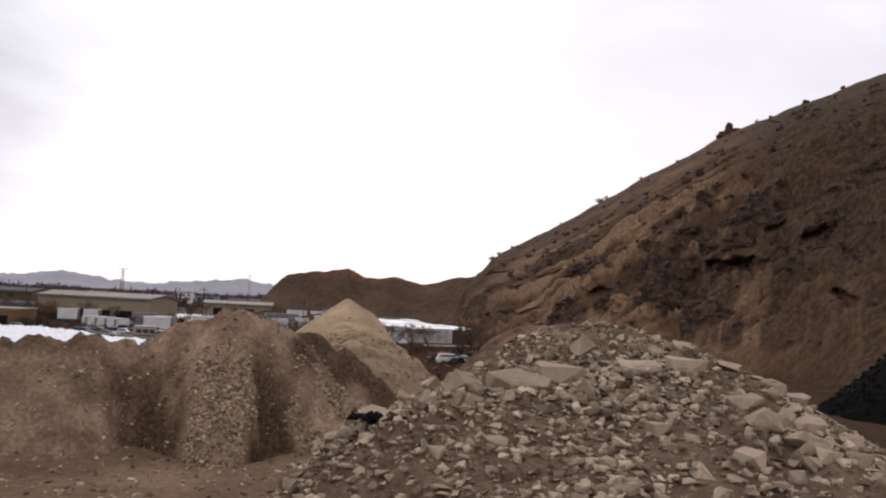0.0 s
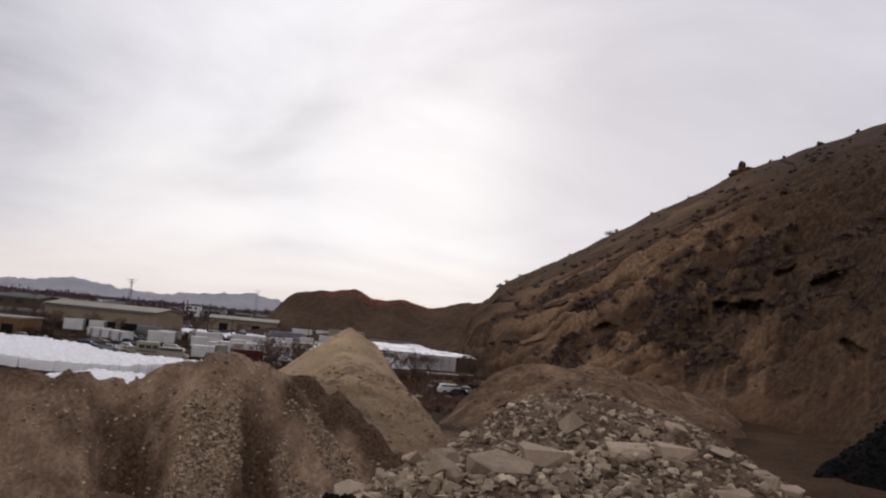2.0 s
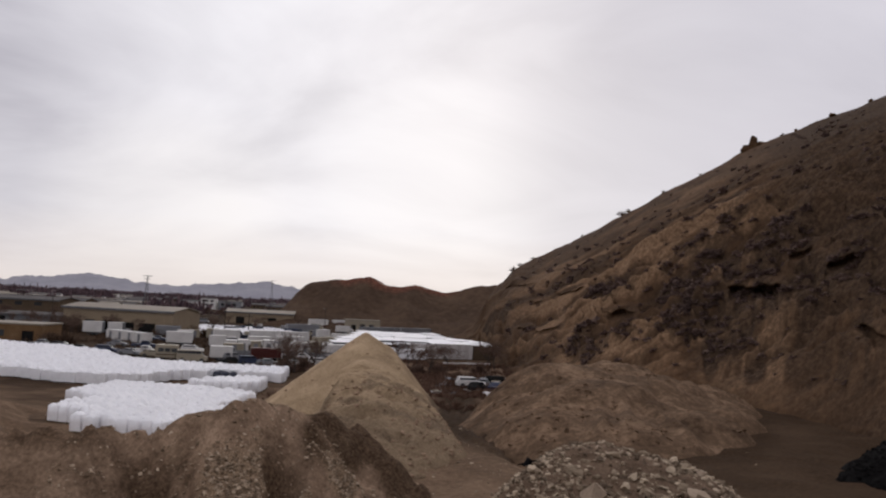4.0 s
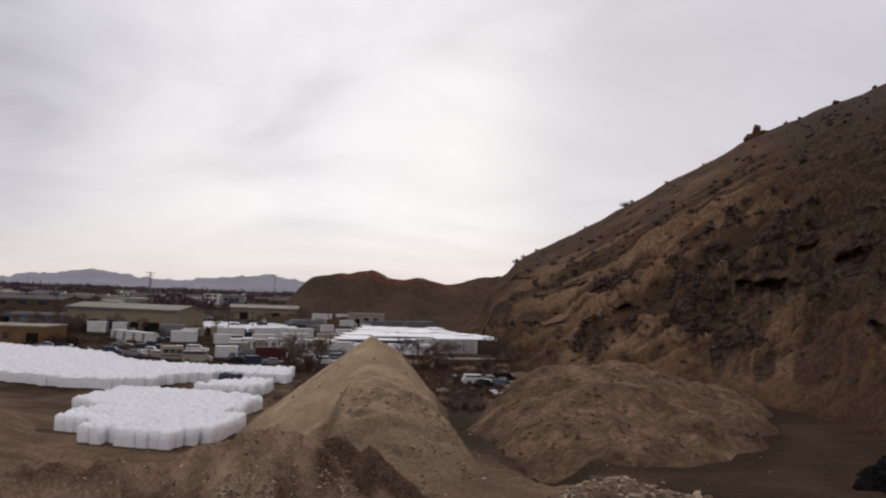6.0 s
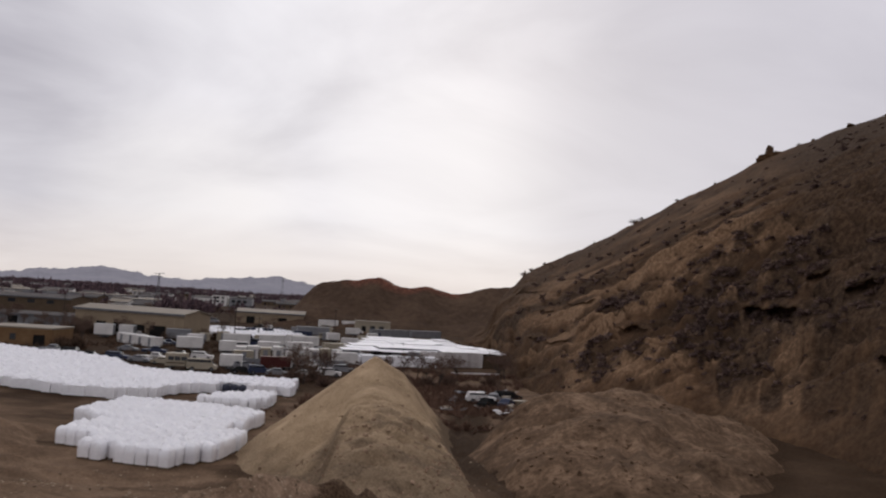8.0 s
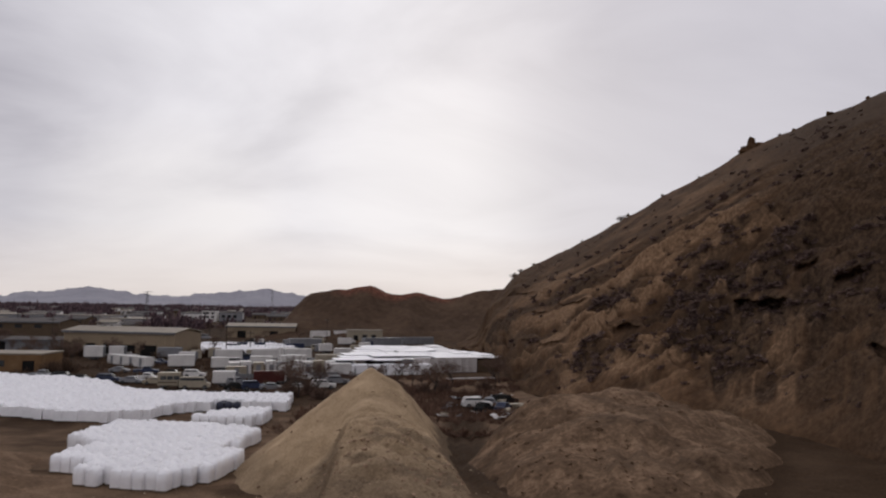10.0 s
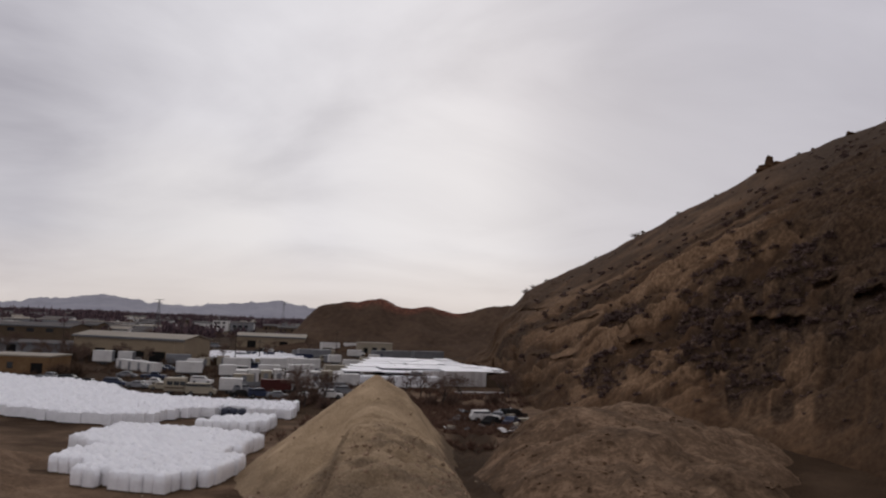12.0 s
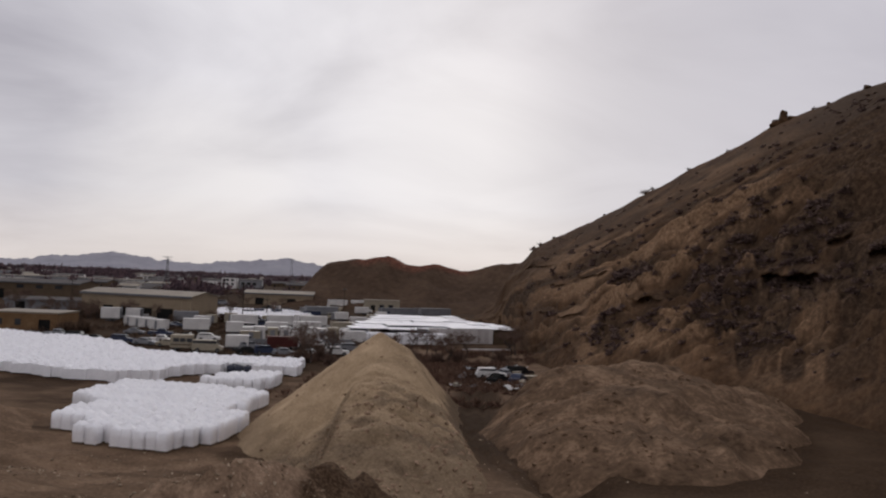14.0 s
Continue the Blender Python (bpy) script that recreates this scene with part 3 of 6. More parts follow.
    return x, y, z + amount * 0.75 * (1 - 0.85 * calm)


A, V = np.meshgrid(np.concatenate([np.concatenate([np.arange(-9, 1, 0.25), np.arange(1, 34, 0.085)]), np.arange(34, 75.1, 0.4)]), np.concatenate([1 - (1 - np.linspace(0, 1, 270)) ** 0.5, np.linspace(1.03, 2.0, 22)]))
HXv, HYv, HZv = hill_point(A, V)
hillside = new("hillside", grid_mesh("hillside", HXv, HYv, HZv, SLOPE))
tagged(hillside, "steep eroded brown hillside with ledges, gullies and dry brush", "hill", kind="structure")



bands = fbm(A * 0.20, slant(A, V) * 11, 5, 27, 0.55)
runs = fbm(A * 0.15, slant(A, V) * 24, 4, 28, 0.6)
rise_up = lift(V)
PALE_MASK = 0.9 * smooth(-0.02, 0.30, 0.7 * bands + 0.8 * runs) * smooth(0.02, 0.1, V) * (1 - 0.7 * smooth(0.7, 0.95, rise_up)) + 0.6 * trails(A, V)
fans = smooth(0.34, 0.12, rise_up + 0.12 * runs) * smooth(16, 12, A) * smooth(1, 5, A) * smooth(-0.25, 0.15, fbm(A * 0.5, slant(A, V) * 6, 4, 45))
rilled = smooth(0.22, 0.03, flutes(A, V)) * smooth(0.44, 0.30, rise_up + 0.08 * runs) * smooth(17, 20, A) * smooth(0.0, 0.05, V)
# pale soil fades past azimuth 20: lens falloff put into the colour
PALE_MASK = np.clip(PALE_MASK + 0.8 * fans + 0.8 * rilled + 0.30 * smooth(0.0, 0.3, runs) * smooth(0.5, 0.7, rise_up), 0, 1) * (0.6 + 0.4 * smooth(3, 8, A)) * (1 - 0.75 * smooth(20.5, 27, A))
# scrub, plus painted shade in the flutes and lens falloff past azimuth 20
SCRUB_SHADING_MASK = 0.7 * smooth(0.0, 0.3, -runs) * smooth(0.45, 0.65, rise_up) + 0.3 * smooth(7, 3, A) + 0.15 * smooth(0.72, 0.9, rise_up + 0.2 * bands) + 0.8 * smooth(20, 26, A + 6 * runs) * (0.35 + 0.65 * smooth(0.24, 0.4, rise_up)) + 0.7 * bushy(A, V) * (1 - 0.6 * trails(A, V)) + 0.5 * smooth(0.12, 0.3, flutes(A, V)) + 0.5 * smooth(-0.05, -0.4, bands + 0.6 * runs) * smooth(0.95, 0.7, rise_up)
set_mask(hillside.data, "pale", lambda x, y, z: PALE_MASK.ravel())
set_mask(hillside.data, "scrub_and_shading", lambda x, y, z: SCRUB_SHADING_MASK.ravel())

# the far hill, with raw red earth along its top
FAR_TOP = np.array([(-150, -4), (-112, -4), (-103, -2), (-94, 9), (-88, 17), (-82, 23.0), (-68, 25.0), (-60, 25.4), (-56, 27.0), (-50, 27.3), (-46, 25.0), (-41, 23.0), (-34, 22.6),
                    (-25, 24.0), (-17, 22.2), (-10, 20.5), (0, 22.5), (10, 25.5), (30, 27), (60, 28), (90, 26)])


def far_hill_z(x, y):
    top = np.interp(x, FAR_TOP[:, 0], FAR_TOP[:, 1]) + 1.1 * fbm(x * 0.22, y * 0.1, 4, 41)
    front = 395 - 52 + 7 * fbm(x * 0.04, y * 0 + 3, 3, 43)
    rise = np.clip((y - front) / 52, 0, 1)
    fall = smooth(520, 440, y)
    z = top * (0.75 * rise + 0.25 * rise * rise) * fall
    gully = np.abs(fbm(x * 0.07 + 0.02 * y, y * 0.02, 4, 42))
    return z + (1.6 * fbm(x * 0.05, y * 0.06, 4, 44) - 3.0 * gully) * smooth(0, 0.3, rise) * smooth(1.0, 0.6, rise) - 0.6


FX, FY = np.meshgrid(np.arange(-135, 90, 1.5), np.concatenate([np.arange(330, 400, 1.2), np.arange(402, 530, 6)]))
FZ = far_hill_z(FX, FY)
far_hill = new("far_hill", grid_mesh("far_hill", FX, FY, FZ, FARMIX, keep=FZ > -0.5))
tagged(far_hill, "flat-topped dark earth hill with red soil along the top", "hill", kind="structure")
set_mask(far_hill.data, "red", lambda x, y, z: smooth(4.5, 1.0, np.interp(x, FAR_TOP[:, 0], FAR_TOP[:, 1]) - z + 2.6 * fbm(x * 0.09, y * 0.09, 4, 47)) * smooth(-74, -62, x) * smooth(2, -12, x))

# mountains on the horizon: azimuth and rise
RANGE = np.array([(-60, 0.004), (-48, 0.010), (-40, 0.006), (-33, 0.005), (-31, 0.011), (-29.2, 0.0125), (-28, 0.016), (-27, 0.019), (-25.6, 0.0165), (-24, 0.012), (-21.2, 0.010), (-19.5, 0.0135),
                  (-18.4, 0.014), (-17.2, 0.0165), (-16, 0.019), (-15, 0.0205), (-13.6, 0.018), (-12.2, 0.012), (-10, 0.008), (0, 0.006), (30, 0.006), (60, 0.004)])
MA, MV = np.meshgrid(np.arange(-60, 60, 0.12), np.linspace(0, 1, 9))
rise = np.interp(MA, RANGE[:, 0], RANGE[:, 1]) + 0.0032 * fbm(MA * 1.9, MV * 2, 5, 51, 0.6)
MR = 3900 + 450 * MV + 60 * fbm(MA * 0.8, MV * 3, 3, 52)
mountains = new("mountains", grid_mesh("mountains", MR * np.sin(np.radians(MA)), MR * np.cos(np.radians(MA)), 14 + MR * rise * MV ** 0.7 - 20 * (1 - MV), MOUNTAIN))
tagged(mountains, "hazy blue-grey mountain range along the horizon", "mountains", kind="structure")

# ------------------------------------------------------------------ heaps of earth


def heap(name, fn, x0, x1, y0, y1, step, material, label, category, sink=0.3):
    X, Y = np.meshgrid(np.arange(x0, x1, step), np.arange(y0, y1, step))
    Z = fn(X, Y)
    return tagged(new(name, grid_mesh(name, X, Y, Z, material, keep=Z > ground_z(X, Y) - sink)), label, category)


RIDGE_Y = (34, 38, 41, 44, 47, 52, 58, 62, 66, 70, 75.6, 80, 95)
RIDGE_X = (-2.6, -3.6, -4.1, -4.5, -4.9, -5.7, -6.6, -7.1, -7.7, -8.2, -9.0, -9.0, -9.0)
RIDGE_Z = (3.6, 4.5, 5.0, 5.8, 6.4, 6.65, 6.85, 6.95, 7.05, 7.3, 7.8, 4.0, -6.0)
CUT_Y = (34, 40, 44, 47, 52, 60, 70, 77, 90)
CUT_X = (0.6, 1.0, 1.4, 1.4, 0.9, 0.0, -0.7, -1.0, -1.5)


def track_cut(x, y):
    """How far a point lies inside the edge that the wheel track cuts along the sand."""
    return np.interp(y, CUT_Y, CUT_X) + 0.35 * fbm(x * 0.4, y * 0.4, 3, 56) - x


def sand_z(x, y):
    """A steep cone at the back, a broad slumped ridge running out before it, and the cut along the track."""
    x, y = np.asarray(x, float), np.asarray(y, float)
    wx, wy = x + 0.5 * fbm(x * 0.17, y * 0.17, 3, 60), y + 0.5 * fbm(x * 0.2 + 7, y * 0.2, 2, 59)
    d = np.hypot(wx + 9.0, np.where(wy < 75.6, (wy - 75.6) * 0.93, (wy - 77.0) * (wy > 77.0)))
    slope = 0.75 - 0.18 * smooth(-2.5, 2.5, wx + 9.0)
    cone = 9.5 - slope * (np.sqrt(d * d + 0.12) - 0.1)
    side = wx - np.interp(wy, RIDGE_Y, RIDGE_X)
    steep = 0.40 + 0.3 * smooth(60, 70, wy)
    body = np.interp(wy, RIDGE_Y, RIDGE_Z) - steep * (np.sqrt(side * side + 2.0) - 1.41)
    scarp = smooth(2.0, 3.6, -side - 0.9 * fbm(x * 0.3, y * 0.3, 3, 58)) * smooth(72, 65, y) * smooth(41, 47, y)
    body = body - 1.8 * scarp - 0.32 * smooth(46, 54, wy) * np.maximum(-side - 2.0, 0)
    z = np.logaddexp(cone * 5.0, body * 5.0) / 5.0
    # slump rings across the ridge, curved like the brow of each slide
    ring = (y + 0.16 * side * side + 1.2 * fbm(x * 0.2, y * 0.12, 3, 64)) / 3.1
    saw = ring % 1
    z = z + 0.34 * (smooth(0.0, 0.16, saw) * smooth(1.0, 0.16, saw) - 0.5) * smooth(43, 48, y) * smooth(71, 66, y) * smooth(5.0, 2.5, np.abs(side))
    low = smooth(62, 50, y)
    z = z + 0.22 * smooth(75, 70, y) * fbm(x * 0.35, y * 0.35, 4, 62) + (0.16 + 0.16 * low) * fbm(x * 1.0, y * 0.9, 5, 63, 0.65) - 0.5 * low * smooth(0.12, 0.5, fbm(x * 0.42, y * 0.42, 3, 69)) - 0.55 * np.abs(fbm(x * 0.30 + 4, y * 0.24, 4, 65, 0.6)) * smooth(75, 68, y) + 0.1
    z = z + 0.38 * smooth(70, 62, y) * fbm(x * 0.6, y * 0.5, 4, 53, 0.6)
    hollow = np.exp(-((x + 11.2) ** 2 / 3 + (y - 57.5) ** 2 / 9)) + 0.35 * np.exp(-((x + 3.3) ** 2 / 0.3 + (y - 47.6) ** 2 / 0.4)) + 0.6 * np.exp(-((x + 9.4) ** 2 / 2.0 + (y - 50.5) ** 2 / 6))
    z = z + 0.15 - 0.8 * hollow
    floor = np.where(y < 44, 4.3, track_floor(y)) - 0.4
    return np.minimum(z, floor + 1.25 * track_cut(x, y))


sand = heap("sand_mound", sand_z, -27, 8, 31, 95, 0.2, SAND, "tall tan sand pile with a sharp crest and slumped flanks", "sand pile")

def damp_and_shaded_sand(x, y, z):
    side = x - np.interp(y, RIDGE_Y, RIDGE_X)
    # darker cut face; the scarp term paints in the hollow's shade
    cut_face = smooth(2.4, 1.2, track_cut(x, y) + 0.5 * fbm(x * 0.5, y * 0.5, 3, 66)) * smooth(54, 64, y)
    scarp = smooth(2.0, 2.8, -side) * smooth(5.6, 4.2, -side + fbm(x * 0.4, y * 0.4, 3, 67)) * smooth(64, 60, y) * smooth(47, 52, y)
    foot = smooth(58, 44, y + 3 * fbm(x * 0.2, y * 0.2, 3, 55))
    return 1.0 * cut_face + 0.6 * scarp + 0.75 * foot + 0.8 * smooth(0.05, 0.35, fbm(x * 0.35, y * 0.4 + z * 0.2, 5, 68, 0.6)) * smooth(68, 56, y) + 0.45 * smooth(2.6, 4.5, -side) * smooth(66, 58, y) + 0.5 * smooth(-11, -15, x + fbm(x * 0.3, y * 0.3, 3, 54)) * smooth(3.0, 1.0, z)


set_mask(sand.data, "wet_and_shade", damp_and_shaded_sand)

BANK_CREST = [(-40, 33, 5.6), (-24, 28.5, 7.2), (-15, 27.4, 7.5), (-12.4, 27.6, 7.75), (-10.6, 28.6, 7.6), (-9.0, 28.4, 8.15), (-7.6, 28.4, 8.5), (-6.4, 30.2, 8.45), (-5.1, 33.0, 7.95), (-3.9, 33.8, 7.4), (-2.6, 32.8, 6.5), (-1.6, 31.2, 5.4)]


def fall_line(x, y):
    """Which fall line of the curved face a point lies on."""
    return x / np.maximum(y - 1.5, 4.0) - 0.045 + 0.016 * fbm(y * 0.5, x * 0.4, 4, 75) + 0.010 * fbm(x * 1.6, y * 1.6, 3, 87)


def stripe(x, y):
    """Slide marks that run slantwise down the end of the bank."""
    return fbm((0.72 * x + y) * 0.95 + 0.35 * fbm(x * 0.5, y * 0.5, 3, 78), (x - y) * 0.06, 3, 80)


def bank_z(x, y):
    z = ridge_z(x + 0.5 * fbm(x * 0.4, y * 0.4, 3, 70), y, BANK_CREST, 0.86, 0.16, 71, 0.22, 0.3) + 0.1
    q = fall_line(x, y)
    face = smooth(28.6, 25.6, y) * smooth(17, 21, y)
    drop = np.clip(8.6 - z, 0, 3)
    alcove = smooth(-0.50, -0.45, q) * smooth(-0.350, -0.385, q)
    second = smooth(-0.29, -0.268, q) * smooth(-0.17, -0.23, q)
    bite = smooth(-0.40, -0.38, q) * smooth(-0.35, -0.365, q)
    z = z - face * (0.55 * drop * alcove + 0.5 * drop * second + 0.6 * drop * bite * smooth(26, 22, y))
    ribs = np.abs(fbm(q * 34, y * 0.12, 4, 72)) + 0.28 * smooth(0.1, -0.15, stripe(x, y)) * smooth(-0.235, -0.2, q)
    z = z - 0.75 * ribs * smooth(0.2, 1.2, drop)
    return z + 0.42 * fbm(x * 0.7, y * 0.7, 4, 73) - (0.5 - 0.3 * smooth(-0.24, -0.2, q)) * np.abs(fbm(x * 0.9 + 3, y * 0.7, 4, 100, 0.6)) * smooth(0.1, 0.8, drop) + 0.24 * fbm(x * 1.7, y * 1.7, 5, 74, 0.6)


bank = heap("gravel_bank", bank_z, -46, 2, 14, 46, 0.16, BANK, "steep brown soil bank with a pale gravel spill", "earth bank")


def below_crest(x, z):
    """Drop from the bank's crest straight above a point."""
    return np.interp(x, [p[0] for p in BANK_CREST], [p[2] for p in BANK_CREST]) - z


def gravel_mask(x, y, z):
    q = fall_line(x, y) + 0.012 * fbm(x * 0.5, y * 0.35, 3, 76)
    drop = below_crest(x, z) + 0.35 * fbm(x * 0.9, y * 0.9, 3, 108)
    column = smooth(-0.375, -0.350, q) * smooth(-0.278, -0.290, q) * smooth(29.5, 27.5, y) * smooth(0.5, 1.5, drop) * (0.55 + 0.45 * smooth(-0.3, 0.3, fbm(x * 0.9, y * 0.9, 3, 89)))
    fan = smooth(-0.245, -0.215, q) * smooth(0.8, 1.2, drop) * smooth(3.0, 2.3, drop) * smooth(-0.25, 0.0, stripe(x, y))
    streaks = 0.6 * smooth(-0.235, -0.2, q) * smooth(0.15, 0.3, stripe(x, y)) * smooth(0.2, 0.6, drop)
    foot = 0.6 * smooth(21.5, 19.5, y) * smooth(-0.45, -0.38, q) * smooth(-0.2, -0.25, q)
    return column + fan + streaks + foot + 0.25 * smooth(0.3, 0.7, fbm(x * 1.5, y * 1.5, 3, 77))


def dark_soil_and_shade(x, y, z):
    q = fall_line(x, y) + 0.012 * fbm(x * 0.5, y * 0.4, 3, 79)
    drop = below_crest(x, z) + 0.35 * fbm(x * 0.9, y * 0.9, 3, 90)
    # alcove and cleft: shade of the recesses put into the soil colour
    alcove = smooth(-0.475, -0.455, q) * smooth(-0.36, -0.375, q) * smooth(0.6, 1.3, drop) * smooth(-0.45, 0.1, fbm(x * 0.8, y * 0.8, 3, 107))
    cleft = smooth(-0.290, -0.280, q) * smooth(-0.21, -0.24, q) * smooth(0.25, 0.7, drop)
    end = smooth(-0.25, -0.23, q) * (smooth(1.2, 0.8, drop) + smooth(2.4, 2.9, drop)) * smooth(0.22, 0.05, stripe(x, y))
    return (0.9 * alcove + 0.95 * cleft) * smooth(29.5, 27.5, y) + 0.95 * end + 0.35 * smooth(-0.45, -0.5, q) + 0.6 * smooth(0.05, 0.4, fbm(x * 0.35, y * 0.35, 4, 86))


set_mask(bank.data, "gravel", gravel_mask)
set_mask(bank.data, "dark_soil_and_shade", dark_soil_and_shade)


LOBES = [(12.5, 52.6, 5.2, 6.1), (7.6, 56.5, 4.4, 5.7), (18.0, 56.5, 4.8, 5.9), (21.5, 63, 4.6, 5.8), (6.2, 65, 4.0, 5.6), (12, 63, 6.2, 7.3), (17.5, 68, 6.5, 7.6), (10.5, 71, 6.5, 7.9), (16, 77, 7.5, 8.1), (24.5, 73, 5.0, 6.4)]


def mound_z(x, y):
    """Tipped loads run together: steep rilled fronts, lumpy flat tops."""
    x, y = np.asarray(x, float), np.asarray(y, float)
    wx, wy = x + 0.9 * fbm(x * 0.15, y * 0.15, 3, 81), y + 0.9 * fbm(x * 0.15 + 9, y * 0.15, 3, 82)
    deep = outline_depth(wx, wy, MOUND_FOOT)
    z = 3.9 + 1.7 * (1 - np.exp(-np.maximum(deep, 0) / 2.2)) + 0.05 * np.minimum(np.maximum(deep, 0), 14) + 0.8 * np.minimum(deep, 0)
    z = z - 3.6 * smooth(64, 84, y) * smooth(8, 2, x)
    for cx, cy, radius, top in LOBES:
        d = np.hypot(wx - cx, wy - cy) / radius
        z = np.logaddexp(z * 3.5, (top - 2.6 * d * d * (0.5 + 0.5 * d)) * 3.5) / 3.5
    turn, out = np.arctan2(y - 68, x - 13), np.hypot(x - 13, y - 68)
    rills = np.abs(fbm(turn * 5.5 + 0.4 * fbm(x * 0.15, y * 0.15, 2, 88), out * 0.05, 4, 84)) * smooth(5, 11, out) * smooth(-0.5, 1.5, deep)
    scars = smooth(0.08, 0.0, np.abs(fbm(x * 0.10 + y * 0.07, y * 0.10 - x * 0.05, 3, 86))) * smooth(1, 4, deep)
    return z - 1.0 * rills - 0.35 * scars + 0.28 * fbm(x * 0.35, y * 0.35, 4, 83) + 0.10 * fbm(x * 1.2, y * 1.2, 4, 89)


heap("earth_berm", lambda x, y: ridge_z(x, y, [(-70, 78, 3.0), (-58, 74, 3.2), (-47, 70.5, 3.0), (-41.5, 66.0, 1.6)], 0.42, 0.3, 93, 0.15, 1.0) + 0.3 * fbm(x * 0.3, y * 0.3, 4, 94), -80, -36, 58, 92, 0.5, DIRT, "low berm of bare brown earth", "earth berm")
heap("earth_mound", mound_z, -2, 36, 44, 94, 0.25, MOUND, "broad mound of reddish-brown tipped earth with gullied sides", "earth mound")


def black_z(x, y):
    return ridge_z(x, y, [(26.9, 42.6, 8.9), (30.0, 41.5, 10.7), (40, 41, 10.2)], 1.0, 0.2, 91, 0.3) + 0.25 * fbm(x * 1.2, y * 1.2, 4, 92)


heap("black_aggregate_pile", black_z, 17, 48, 28, 54, 0.3, BLACK, "pile of black crushed aggregate", "gravel pile")


def rubble_z(x, y):
    x, y = np.asarray(x, float), np.asarray(y, float)
    back = np.where(y > 22.8, 0.62, 1.9)
    d = np.hypot((x - 4.6) * np.where(x > 4.6, 0.9, 1.0), (y - 22.8) / back)
    z = 9.15 - 0.38 * (np.sqrt(d * d + 0.6) - 0.6) - 0.25 * smooth(6, 11, d) - 0.22 * np.maximum(x - 7.0, 0)
    # the crest swings forward on this side, with a drop behind it
    behind = -0.854 * x + 0.52 * (y - 16.5) - 0.3 + 0.4 * fbm(x * 0.5, y * 0.5, 3, 103)
    z = z + 0.5 * np.exp(-((x + 0.2) ** 2 / 5 + (y - 15.8) ** 2 / 7)) - 0.75 * (np.sqrt(np.maximum(behind, 0) ** 2 + 0.16) - 0.4)
    return z + 0.34 * fbm(x * 0.35, y * 0.35, 4, 101) + 0.16 * fbm(x * 1.4, y * 1.4, 4, 102)


rubble = heap("rubble_heap", rubble_z, -11, 22, -4, 36, 0.16, HEAP, "low heap of broken concrete slabs and stones in grey fines", "rubble heap")

# ------------------------------------------------------------------ stones of the rubble


def stone_bmesh(rng, sx, sy, sz, points=14):
    bm = bmesh.new()
    for _ in range(points):
        v = Vector((rng.uniform(-1, 1), rng.uniform(-1, 1), rng.uniform(-1, 1)))
        m = max(abs(c) for c in v)
        v = v / m * rng.uniform(0.78, 1.0) if m > 0 else v
        bm.verts.new((v.x * sx / 2, v.y * sy / 2, v.z * sz / 2))
    made = bmesh.ops.convex_hull(bm, input=bm.verts)
    bmesh.ops.delete(bm, geom=list({v for v in made["geom_unused"] + made["geom_interior"] if isinstance(v, bmesh.types.BMVert)}), context="VERTS")
    return bm


rng = random.Random(11)
SHAPES = []
for k in range(14):
    flat = k % 4 == 0
    bm = stone_bmesh(rng, 1.0, rng.uniform(0.55, 0.95), rng.uniform(0.2, 0.34) if flat else rng.uniform(0.45, 0.8), 12 if k % 2 else 16)
    me = bpy.data.meshes.new("stone")
    bm.to_mesh(me)
    bm.free()
    me.materials.append(STONE)
    SHAPES.append(me)
PALE_SHAPES = []
for me in SHAPES:
    twin = me.copy()
    twin.materials[0] = PALESTONE
    PALE_SHAPES.append(twin)


def lay_stone(x, y, size, shape, turn, tip=0.0, lean=0.0, lift=0.12, shapes=SHAPES):
    ob = new("stone", shapes[shape])
    ob.parent = rubble
    ob.matrix_basis = Matrix.LocRotScale((x, y, float(rubble_z(x, y)) + lift * size), Euler((radians(tip), radians(lean), radians(turn))), (size,) * 3)
    return ob


